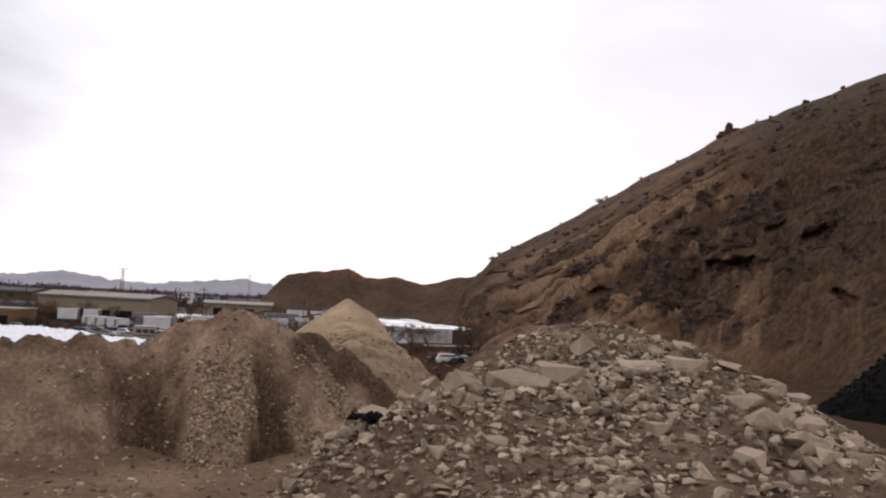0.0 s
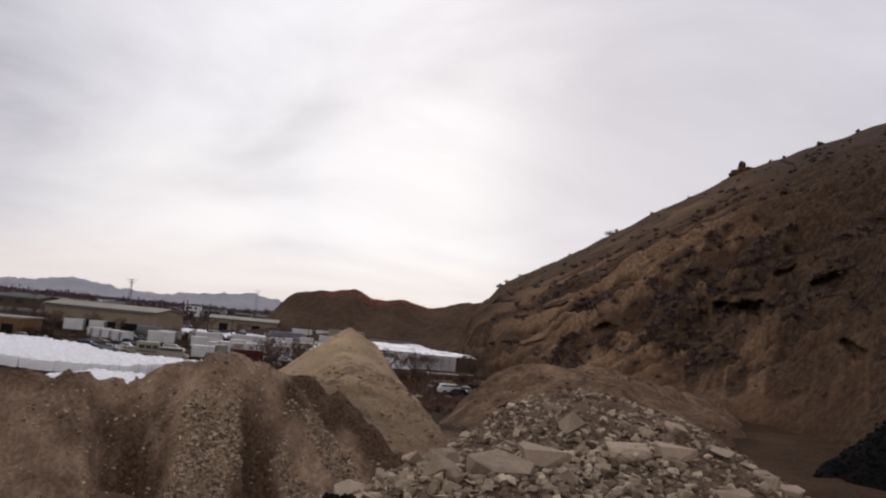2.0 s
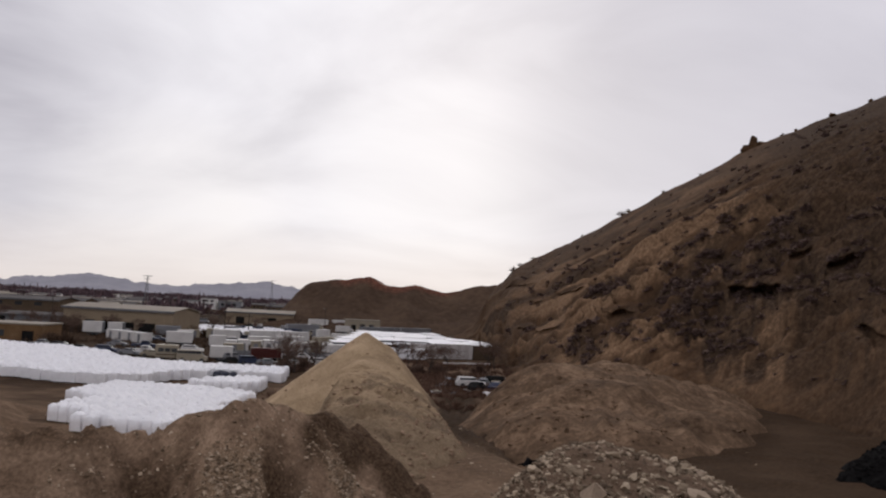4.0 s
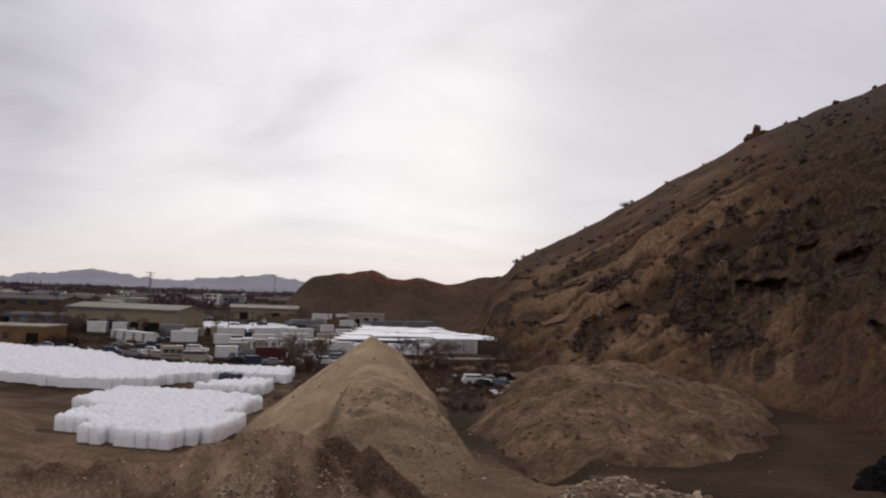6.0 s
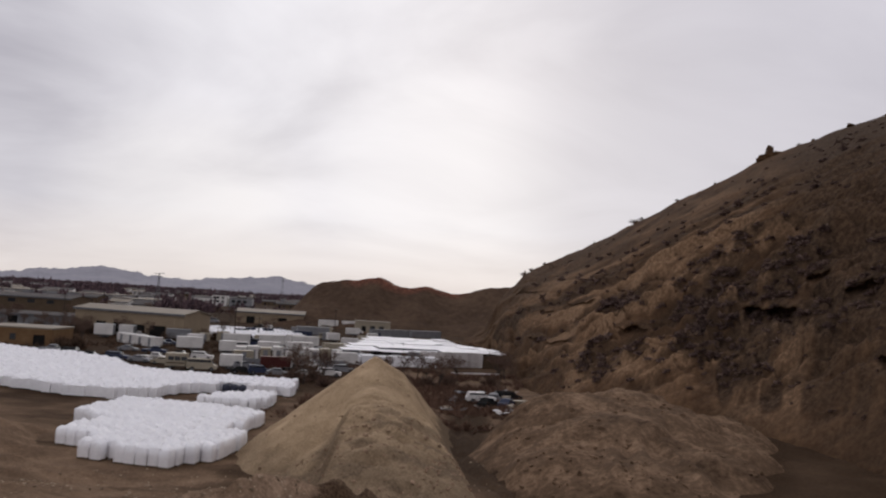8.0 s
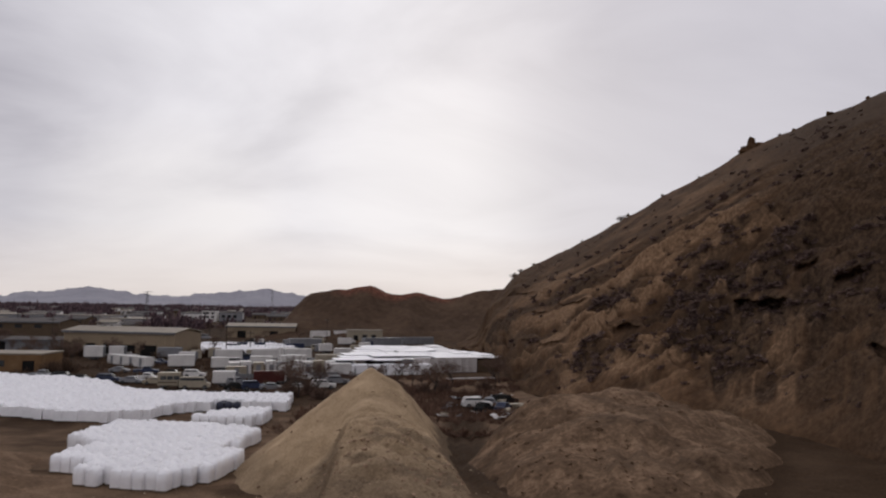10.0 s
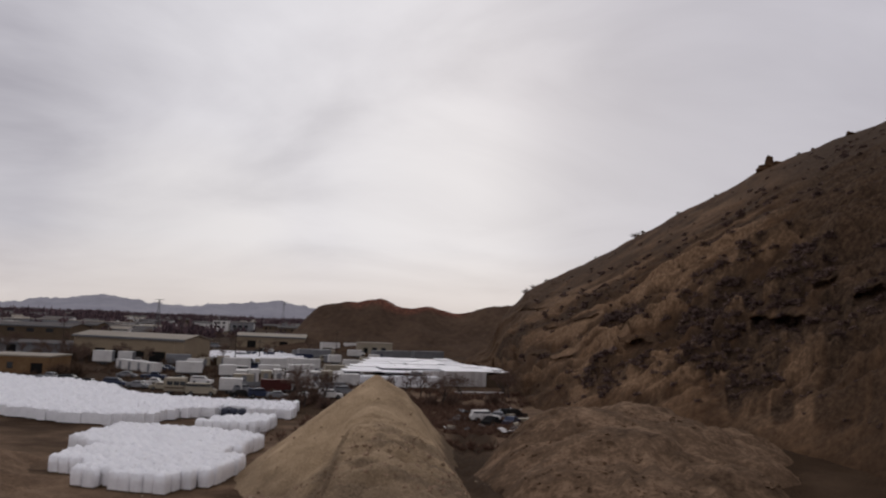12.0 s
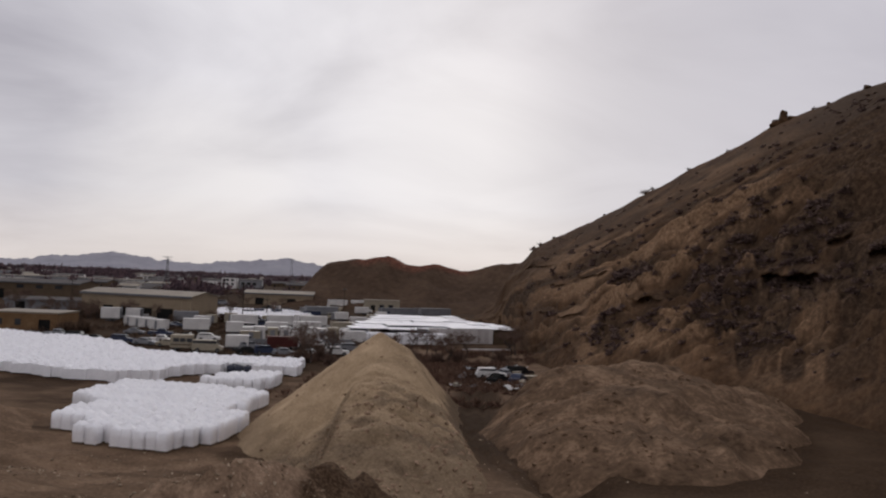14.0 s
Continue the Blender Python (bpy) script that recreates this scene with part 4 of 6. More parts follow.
# the large slabs and blocks: x, y, size, shape, turn, tip, lean
for x, y, size, shape, turn, tip, lean in (
        (1.85, 16.1, 1.55, 0, 20, 24, 6), (0.72, 15.4, 0.85, 5, 40, 35, 10), (2.75, 16.7, 1.1, 3, -12, 10, 0), (3.05, 15.7, 0.5, 7, 30, 0, 20), (0.2, 17.6, 0.8, 1, 60, 20, 30),
        (0.75, 17.2, 0.75, 6, 30, 25, 10), (-0.95, 16.6, 0.75, 2, 15, 10, 0), (-0.5, 15.1, 0.5, 8, 15, 0, 30), (-1.4, 14.6, 0.5, 4, 80, 10, 60), (5.85, 18.7, 0.75, 10, 20, 20, 10),
        (3.6, 18.6, 0.8, 5, 80, 40, 0), (4.6, 23.6, 0.75, 9, 10, 12, 0), (6.2, 15.9, 0.75, 9, 15, 15, 0), (6.0, 14.4, 0.9, 6, 60, 30, 10), (7.3, 16.9, 0.6, 2, 10, 5, 20), (6.8, 15.4, 0.5, 11, 45, 10, 20),
        (5.7, 10.9, 0.6, 4, 10, 25, 20), (2.8, 12.7, 0.4, 7, 20, 10, 10), (4.6, 17.4, 0.9, 12, 10, 12, 4), (5.4, 17.0, 0.9, 3, -10, 8, 0), (7.9, 17.4, 0.8, 0, 50, 15, 0), (6.6, 17.7, 0.6, 8, 60, 10, 0),
        (5.2, 13.0, 0.55, 2, 30, 0, 10), (7.3, 14.2, 0.6, 9, 75, 10, 10), (2.2, 18.6, 0.6, 1, 30, 20, 0), (-1.2, 13.6, 0.3, 4, 0, 0, 0), (1.2, 13.5, 0.4, 10, 15, 10, 0), (3.9, 13.8, 0.5, 3, 20, 8, 0)):
    lay_stone(x, y, size, shape, turn, tip, lean, 0.12, PALE_SHAPES)
rng = random.Random(23)
laid = 0
while laid < 272:
    x, y = rng.uniform(-4.5, 11.5), rng.uniform(7, 25.5)
    if laid < 34:
        x, y = rng.uniform(5.2, 8.2), rng.uniform(12.5, 18.5)
    elif laid < 54:
        x, y = rng.uniform(-1.8, 0.6), rng.uniform(14.5, 18.5)
    if rubble_z(x, y) < ground_z(x, y) + 0.4:
        continue
    near = 1 if (x - 6.3) ** 2 + (y - 16) ** 2 < 9 or (x - 0) ** 2 + (y - 17) ** 2 < 5 else 0
    size = 0.15 + 0.33 * rng.random() ** 2.2 + (0.16 if near and rng.random() < 0.6 else 0)
    lay_stone(x, y, size, rng.randrange(14), rng.uniform(0, 360), rng.uniform(-25, 25), rng.uniform(-25, 25), 0.1, PALE_SHAPES if rng.random() < (0.5 if laid < 54 else 0.15) else SHAPES)
    laid += 1


def scatter(name, shapes, spots, material, parent=None, label=""):
    """Many small pieces joined in one mesh; spots are (x, y, z, size, turn, tip)."""
    verts, faces, base = [], [], 0
    for x, y, z, size, turn, tip in spots:
        vs, fs = shapes[int(abs(x * 7919 + y * 104729)) % len(shapes)]
        m = np.array(Matrix.LocRotScale((x, y, z), Euler((tip, tip * 0.7, turn)), (size,) * 3))
        verts.append(vs @ m[:3, :3].T + m[:3, 3])
        faces.extend([tuple(i + base for i in f) for f in fs])
        base += len(vs)
    ob = new(name, mesh_of(name, np.concatenate(verts).tolist(), faces, material, soft=False))
    ob.parent = parent
    return tagged(ob, label, kind="stuff")


def raw(me):
    co = np.empty(len(me.vertices) * 3)
    me.vertices.foreach_get("co", co)
    return co.reshape(-1, 3), [tuple(p.vertices) for p in me.polygons]


RAW_STONES = [raw(me) for me in SHAPES]


def strewn(fn, x, y, g, small, more, power):
    z = fn(x, y)
    size = small + more * g.random(len(x)) ** power
    return list(zip(x.tolist(), y.tolist(), (z + 0.01).tolist(), size.tolist(), g.uniform(0, 6.28, len(x)).tolist(), g.uniform(-0.5, 0.5, len(x)).tolist()))


x, y, g = many(lambda x, y: (rubble_z(x, y) > ground_z(x, y) + 0.05) * (0.35 + smooth(-0.2, 0.3, fbm(x * 0.5, y * 0.5, 3, 104))) * (0.25 + 0.75 * smooth(2, 8, y + 2 * fbm(x * 0.3, y * 0.3, 2, 105)) * smooth(16, 11, x) * smooth(31, 25, y)), 30000, -9, 19, -3, 33, 31)
scatter("small_stones", RAW_STONES, strewn(rubble_z, x, y, g, 0.03, 0.19, 2.8), STONE, rubble, "small grey and tan stones strewn over the heap")
x, y, g = many(lambda x, y: (rubble_z(x, y) > ground_z(x, y) + 0.2) * (0.12 + smooth(-0.05, 0.35, fbm(x * 0.45, y * 0.45, 3, 106))) * smooth(4, 9, y) * (0.12 + 0.88 * smooth(23, 18, y)), 5200, -5.5, 12, 5, 27, 35)
scatter("broken_stones", RAW_STONES, strewn(lambda x, y: rubble_z(x, y) + 0.05, x, y, g, 0.08, 0.28, 2.2), STONE, rubble, "fist-sized to head-sized broken stones")
x, y, g = many(lambda x, y: (bank_z(x, y) > ground_z(x, y) - 0.05) * (gravel_mask(x, y, bank_z(x, y)) ** 1.5 + 0.04), 7000, -13, 0, 18, 31, 32)
scatter("pebbles", RAW_STONES, strewn(bank_z, x, y, g, 0.04, 0.14, 2.5), PEBBLE, bank, "pale rounded pebbles spilled down the bank")
x, y, g = many(lambda x, y: (black_z(x, y) > ground_z(x, y)) * 1.0, 2500, 18, 34, 30, 46, 33)
scatter("black_lumps", RAW_STONES, strewn(black_z, x, y, g, 0.12, 0.3, 2), BLACK, bpy.data.objects["black_aggregate_pile"], "lumps of broken black asphalt")
x, y, g = many(lambda x, y: (0.15 + smooth(0.0, 0.4, fbm(x * 0.1, y * 0.1, 3, 34))) * (1 - 0.93 * smooth(-2, 4, x) * smooth(30, 38, y)), 6000, -30, 22, 6, 66, 34)
scatter("loose_stones", RAW_STONES, strewn(ground_z, x, y, g, 0.05, 0.22, 3), STONE, ground, "loose stones on bare earth")
x, y, g = many(lambda x, y: (sand_z(x, y) > ground_z(x, y) + 0.1) * (0.1 + smooth(66, 48, y)), 1600, -24, 6, 36, 76, 37)
scatter("sand_clods", RAW_STONES, strewn(sand_z, x, y, g, 0.06, 0.34, 3), SOIL, sand, "small clods and stones on the sand")
x, y, g = many(lambda x, y: (mound_z(x, y) > ground_z(x, y) + 0.1) * (0.1 + smooth(0.0, 0.4, fbm(x * 0.2, y * 0.2, 3, 36))), 600, 3, 30, 49, 90, 36)
scatter("mound_stones", RAW_STONES, strewn(mound_z, x, y, g, 0.08, 0.5, 3), MOUND, bpy.data.objects["earth_mound"], "clods and stones on the tipped earth")



def crumple(name, x, y, size, material, label, category, seed):
    """A crumpled sheet lying on the rubble."""
    r = random.Random(seed)
    bm = bmesh.new()
    bmesh.ops.create_grid(bm, x_segments=7, y_segments=7, size=size / 2)
    for v in bm.verts:
        v.co += Vector((r.uniform(-0.06, 0.06), r.uniform(-0.06, 0.06), r.uniform(0, 0.35) * (1 - (v.co.x ** 2 + v.co.y ** 2) / size ** 2))) * size
    bmesh.ops.solidify(bm, geom=bm.faces[:], thickness=0.02)
    o = part(name, bm, material)
    o.matrix_basis = pose(x, y, float(rubble_z(x, y)) + 0.02, 8, 5, 30 * seed)
    return tagged(o, label, category)


crumple("plastic_sheet", 2.6, 22.0, 0.75, BLACK, "crumpled black plastic sheet lying on rubble", "plastic sheet", 2)
crumple("plastic_sheet", -0.95, 15.0, 0.8, BLACK, "crumpled black plastic sheet lying on rubble", "plastic sheet", 3)
crumple("plastic_sheet", -3.4, 15.2, 0.7, BLACK, "crumpled black plastic sheet lying on rubble", "plastic sheet", 4)

# ------------------------------------------------------------------ white wrapped pallets


def pack_bmesh(rng, w=1.03, d=1.03, h=1.25, base=0.14):
    """A wrapped load: soft sides, a lumpy top."""
    bm = bmesh.new()
    bmesh.ops.create_grid(bm, x_segments=4, y_segments=4, size=0.5)
    top = list(bm.verts)
    edge = [e for e in bm.edges if e.is_boundary]
    for k, z in enumerate((0.93, 0.5, 0.0)):
        made = bmesh.ops.extrude_edge_only(bm, edges=edge)
        edge = [e for e in made["geom"] if isinstance(e, bmesh.types.BMEdge) and e.is_boundary]
        for v in (v for v in made["geom"] if isinstance(v, bmesh.types.BMVert)):
            v.co.z = -1 + z
    for v in bm.verts:
        r = rng.uniform(-0.025, 0.025)
        bulge = 1.0 + (0.03 if -0.7 < v.co.z < -0.2 else 0.0)
        rim = max(abs(v.co.x), abs(v.co.y)) > 0.49
        if v in top:
            lump = rng.uniform(-0.03, 0.12) - (0.10 if rim else 0)
            v.co.z += lump
            if rim:
                v.co.x *= 0.88
                v.co.y *= 0.88
        v.co = Vector(((v.co.x * bulge + r) * w, (v.co.y * bulge - r) * d, base + (v.co.z + 1) * h))
    for f in bm.faces:
        f.smooth = True
    return bm


def pallet_bmesh():
    return box(-0.53, -0.53, 0.0, 0.53, 0.53, 0.13, 0.015)


rng = random.Random(5)
PACKS = []
for k in range(5):
    p = holder("wrapped_pallet", (0, 0, -50))
    part("load", pack_bmesh(rng, w=0.98, d=0.98, h=1.42 + 0.05 * k), WRAP, p)
    part("pallet", pallet_bmesh(), PALLET, p, "dark wooden pallet")
    tagged(p, "lumpy white film-wrapped load on a wooden pallet", "wrapped pallet", "white wrapped pallets stored in rows")
    PACKS.append(p)


def inside(x, y, outline):
    hit = False
    for (ax, ay), (bx, by) in zip(outline, outline[1:] + outline[:1]):
        if (ay > y) != (by > y) and x < (bx - ax) * (y - ay) / (by - ay) + ax:
            hit = not hit
    return hit


def pack_spots(outline, turn, pitch, rng, ragged=0.0):
    c, s = math.cos(radians(turn)), math.sin(radians(turn))
    ox, oy = outline[0]
    out = []
    for i in range(-100, 100):
        for j in range(-70, 70):
            u, v = i * pitch + 0.25 * math.sin(j * 1.7) * ragged, j * pitch + 0.2 * math.sin(i * 2.3) * ragged
            x, y = ox + c * u - s * v, oy + s * u + c * v
            if inside(x, y, outline):
                out.append((x + rng.uniform(-0.05, 0.05), y + rng.uniform(-0.05, 0.05), turn + rng.uniform(-4, 4)))
    return out


NEAR_BLOCK = [(-32.4, 66.0), (-24.3, 64.9), (-21.6, 70), (-21.5, 75.0), (-23.8, 76.5), (-22.6, 88.2), (-30, 91.0), (-41.6, 93), (-41.8, 82), (-37.6, 79), (-37.2, 74), (-37.8, 73.5), (-37.6, 70.6), (-33.5, 69.5)]
SMALL_BLOCK = [(-33.7, 97.0), (-26.5, 97.0), (-25.9, 105), (-28, 105.6), (-33.7, 101.6)]
FIELD = [(-65, 103.6), (-52, 98.8), (-46, 98.9), (-42, 101.6), (-41, 108.0), (-36.2, 111.4), (-36.2, 114.2), (-32.4, 114.2), (-32.2, 112.2), (-26.0, 112.6), (-27.6, 122.6), (-44, 122.8), (-50.5, 123.8), (-57, 126.2),
         (-65, 137.4), (-75, 143), (-85, 144.2), (-100, 151), (-118, 140), (-84, 104)]
rng = random.Random(8)
for k, (x, y, turn) in enumerate(pack_spots(NEAR_BLOCK, -6, 1.08, rng, 0.5) + pack_spots(SMALL_BLOCK, 4, 1.08, rng, 0.4)):
    copy_thing(PACKS[k % 5], pose(x, y, float(ground_z(x, y)), 0, 0, turn + 90 * (k % 4)))
for p in PACKS:
    for o in (*p.children_recursive, p):
        bpy.data.objects.remove(o)
RAW_PACKS = []
for k in range(4):
    me = bpy.data.meshes.new("pack")
    bm = pack_bmesh(rng, h=1.36 + 0.05 * k)
    bm.to_mesh(me)
    bm.free()
    RAW_PACKS.append(raw(me))
tagged(scatter("wrapped_pallet_field", RAW_PACKS, [(x, y, float(ground_z(x, y)), 1.0, radians(t), 0.0) for x, y, t in pack_spots(FIELD, 2, 1.08, rng, 0.5)], WRAP),
       "wide field of white film-wrapped pallets packed side by side", "wrapped pallets")

# dark wrapped loads in the gap of the field
dark_pack = holder("dark_wrapped_pallet", (-35.6, 112.2, float(ground_z(-35.6, 112.2))), 3)
part("load", pack_bmesh(rng, h=1.15), DARKWRAP, dark_pack)
part("pallet", pallet_bmesh(), PALLET, dark_pack, "wooden pallet")
tagged(dark_pack, "dark blue film-wrapped load on a pallet", "wrapped pallet", "dark wrapped pallets")
for k in range(1, 4):
    copy_thing(dark_pack, pose(-35.6 + 1.2 * (k % 3), 112.2 + 1.2 * (k // 3), float(ground_z(-35, 112)), 0, 0, 3 + 4 * k))

# ------------------------------------------------------------------ buildings of the yard


def gable_roof(w, d, z, rise, over, thick=0.25):
    """A low gable with its ridge along x, from 0 to w and 0 to d."""
    bm = bmesh.new()
    prof = [(-over, z), (d / 2, z + rise), (d + over, z), (d + over, z + thick), (d / 2, z + rise + thick), (-over, z + thick)]
    ends = [[bm.verts.new((x, y, h)) for y, h in prof] for x in (-over, w + over)]
    for k in range(6):
        bm.faces.new((ends[0][k], ends[0][(k + 1) % 6], ends[1][(k + 1) % 6], ends[1][k]))
    bm.faces.new(ends[0][::-1])
    bm.faces.new(ends[1])
    bmesh.ops.recalc_face_normals(bm, faces=bm.faces)
    return bm


def building(name, place, turn, w, d, h, rise, wall, roof, label, openings=(), ribs=0.0, flat=False, windows=()):
    """Walls with thickness, a roof, doors and windows in the front (y = 0) wall. openings: (x0, x1, height)."""
    b = holder(name, place, turn)
    tagged(b, label, "building")
    cuts = sorted(openings)
    outline = [(0, 0)]
    for x0, x1, top in cuts:
        outline += [(x0, 0), (x0, top), (x1, top), (x1, 0)]
    outline += [(w, 0), (w, h), (0, h)]
    bm = bmesh.new()
    sides = [[bm.verts.new((xx, yy, zz)) for xx, zz in outline] for yy in (0, 0.3)]
    bm.faces.new(sides[0]), bm.faces.new(sides[1][::-1])
    for k in range(len(outline)):
        j = (k + 1) % len(outline)
        bm.faces.new((sides[0][j], sides[0][k], sides[1][k], sides[1][j]))
    bm.normal_update()
    bmesh.ops.triangulate(bm, faces=[f for f in bm.faces if len(f.verts) > 4])
    part("front_wall", bm, wall, b)
    part("back_wall", box(0, d - 0.3, 0, w, d, h), wall, b)
    for x0 in (0, w - 0.3):
        bm = box(x0, 0.3, 0, x0 + 0.3, d - 0.3, h)
        if not flat:
            a = [bm.verts.new((xx, yy, zz)) for xx in (x0, x0 + 0.3) for yy, zz in ((0.3, h), (d - 0.3, h), (d / 2, h + rise * 0.97))]
            bm.faces.new(a[:3]), bm.faces.new(a[3:][::-1])
            for i, j in ((0, 1), (1, 2), (2, 0)):
                bm.faces.new((a[i], a[j], a[j + 3], a[i + 3]))
        part("end_wall", bm, wall, b)
    if flat:
        part("roof", box(-0.2, -0.2, h, w + 0.2, d + 0.2, h + 0.35, 0.05), roof, b)
    else:
        part("roof", gable_roof(w, d, h, rise, 0.5), roof, b)
        part("fascia", box(-0.5, -0.62, h - 0.35, w + 0.5, -0.5, h + 0.25), STEEL, b, "dark eave band")
    for x0, x1, top in cuts:
        # some doors are coloured near-black for the shade of an opening
        part("door", box(x0, 0.16, 0, x1, 0.24, top), DARK if (x0 * 7) % 2 < 1.4 else BROWNWALL, b, "rolling door in shade")
    for x0, z0, x1, z1 in windows:
        win = part("window", box(x0, -0.04, z0, x1, -0.004, z1), GLASS, b, "dark window")
        bm = bmesh.new()
        for q in ((x0 - 0.1, z0 - 0.1, x1 + 0.1, z0), (x0 - 0.1, z1, x1 + 0.1, z1 + 0.1), (x0 - 0.1, z0, x0, z1), (x1, z0, x1 + 0.1, z1)):
            add_box(bm, q[0], -0.08, q[1], q[2], -0.003, q[3])
        part("frame", bm, BROWNWALL, win)
    if ribs:
        count = int(w / ribs)
        for k in range(1, count):
            xx = w * k / count
            if not any(x0 - 0.3 < xx < x1 + 0.3 for x0, x1, _ in cuts):
                part("wall_rib", box(xx - 0.06, -0.06, 0, xx + 0.06, -0.003, h - 0.4), wall, b)
    return b


def bend(x0, y0, x1, y1):
    return math.degrees(math.atan2(y1 - y0, x1 - x0)), math.hypot(x1 - x0, y1 - y0)


turn, w = bend(-119.5, 222.0, -83.0, 214.5)
building("warehouse", (-119.5, 222.0, 0), turn, w, 14, 7.0, 1.3, TANWALL, TANROOF, "long tan metal warehouse with a low pale roof",
         [(7.5, 11, 3.6), (13.5, 17, 3.6), (19.5, 24.5, 3.4), (26, 31.5, 3.4)], 3.0, windows=[(33.5, 1.2, 35, 2.4)])
building("long_shed", (-112, 352, 0), 8, 32, 14, 5.2, 1.4, TANWALL, TANROOF, "long low tan shed beyond the yard", [(5, 9, 3.2), (20, 24, 3.2)], 4.0)
building("brown_building", (-108, 163, 0), 6, 15, 11, 3.9, 0.5, RUSTWALL, TANROOF, "low rust-brown flat-roofed building with small windows", [(11, 13.6, 2.6)], flat=True, windows=[(2, 1.3, 3.2, 2.6), (6, 1.3, 7.2, 2.6)])
building("grey_tan_building", (-215, 305, 0), 5, 46, 20, 7.0, 1.2, BROWNWALL, GREYROOF, "large dull brown industrial building", [(10, 15, 4)], 6.0, windows=[(20, 4.5, 23, 6), (28, 4.5, 31, 6), (36, 4.5, 39, 6)])
building("brown_shed", (-150, 232, 0), 10, 23, 10, 3.4, 0.8, GREYPAINT, GREYROOF, "low brown shed beside the warehouse", [(3, 6, 2.8)])
building("cream_building", (-52, 336, 0), 10, 16, 9, 4.6, 0.6, CREAM, TANROOF, "small cream building with a flat roof", [(3, 5, 2.6)], flat=True, windows=[(7, 1.4, 9, 2.8), (11, 1.4, 13, 2.8)])
building("small_house", (-80, 395, 0), 4, 12, 9, 3.6, 1.8, CREAM, GREYROOF, "small cream house with a grey roof", [(5, 6.2, 2.3)], windows=[(1.5, 1.1, 3.2, 2.3), (8, 1.1, 10, 2.3)])
office = building("office_block", (-232, 655, 0), 10, 13, 12, 9.4, 0.5, WHITE, GREYROOF, "white two-storey office block", [(6, 8, 2.6)], flat=True,
                  windows=[(x0, z0, x0 + 2.4, z0 + 1.7) for z0 in (3.2, 6.6) for x0 in (1.0, 4.0, 8.4)])
building("office_wing", (-217, 658, 0), 10, 20, 12, 7.5, 0.5, GREYPAINT, GREYROOF, "blue-grey office wing with a row of windows", [(3, 5, 2.6)], flat=True, windows=[(x0, 3.5, x0 + 3, 6) for x0 in (2, 7, 12)])

# ------------------------------------------------------------------ boxes on the yard: containers and trailers


def ribbed_box(l, w, h, z0, step=0.5, deep=0.05):
    """A container's shell: one folded wall all round."""
    n = max(int(l / step), 2)
    ring = []
    for k in range(n):
        inset = deep if k % 2 else 0.0
        ring += [(l * k / n, inset), (l * (k + 1) / n, inset)]
    ring += [(l - x, w - y) for x, y in ring]
    bm = bmesh.new()
    low, top = ([bm.verts.new((x, y, z)) for x, y in ring] for z in (z0, z0 + h))
    for k in range(len(ring)):
        j = (k + 1) % len(ring)
        bm.faces.new((low[k], low[j], top[j], top[k]))
    bm.faces.new(low[::-1]), bm.faces.new(top)
    bm.normal_update()
    bmesh.ops.triangulate(bm, faces=[f for f in bm.faces if len(f.verts) > 4])
    return bm


OCCUPIED = []


def container(place, turn, l, w, h, paint, label, doors=True):
    OCCUPIED.append((place[0] + l / 2, place[1]))
    c = holder("storage_container", place, turn)
    tagged(c, label, "container")
    part("shell", ribbed_box(l, w, h, 0.12), paint, c)
    part("roof", box(-0.03, -0.03, h + 0.124, l + 0.03, w + 0.03, h + 0.22, 0.03), paint, c)
    part("floor_frame", box(0, 0, 0, l, w, 0.116), STEEL, c)
    if doors:
        n = max(int(l / 3.2), 1)
        for k in range(n):
            x0 = l * (k + 0.5) / n
            d = part("door", box(x0 - 0.5, -0.05, 0.2, x0 + 0.5, -0.004, min(2.2, h)), GREYPAINT, c, "grey door")
            part("handle", box(x0 + 0.3, -0.09, 1.05, x0 + 0.42, -0.053, 1.15), STEEL, d)
    return c


def wheel(radius, width, place, parent):
    verts, faces = [], []
    t = part("wheel", cylinder(radius, width, 14), TYRE, parent, "black tyre")
    t.matrix_basis = pose(*place, 90, 0, 0)
    part("rim", cylinder(radius * 0.58, width + 0.03, 12), STEEL, t)
    return t


def cylinder(radius, depth, sides, top=None):
    bm = bmesh.new()
    bmesh.ops.create_cone(bm, cap_ends=True, segments=sides, radius1=radius, radius2=radius if top is None else top, depth=depth)
    return bm


def trailer(place, turn, l, h, paint, label, lifted=0.9):
    """A box trailer on wheels."""
    OCCUPIED.append((place[0] + l / 2, place[1]))
    t = holder("box_trailer", place, turn)
    tagged(t, label, "trailer")
    part("box", box(0, 0, lifted, l, 2.5, lifted + h, 0.08), paint, t)
    part("chassis", box(0.3, 0.4, lifted - 0.25, l - 0.2, 2.1, lifted - 0.004), STEEL, t)
    for x0 in (l - 2.4, l - 1.3):
        for y0 in (0.2, 2.3):
            wheel(0.5, 0.28, (x0, y0, 0.5), t)
    part("landing_leg", box(1.2, 0.5, 0, 1.35, 0.65, lifted - 0.25), STEEL, t)
    part("landing_leg", box(1.2, 1.85, 0, 1.35, 2.0, lifted - 0.25), STEEL, t)
    for k in range(1, int(l / 1.2)):
        part("side_post", box(k * 1.2 - 0.03, -0.025, lifted + 0.1, k * 1.2 + 0.03, -0.003, lifted + h - 0.1), paint, t)
    d = part("rear_door", box(l + 0.003, 0.1, lifted + 0.1, l + 0.04, 2.4, lifted + h - 0.1), GREYPAINT, t, "grey rear door")
    part("latch_bar", box(l + 0.043, 1.2, lifted + 0.2, l + 0.08, 1.27, lifted + h - 0.2), STEEL, d)
    return t


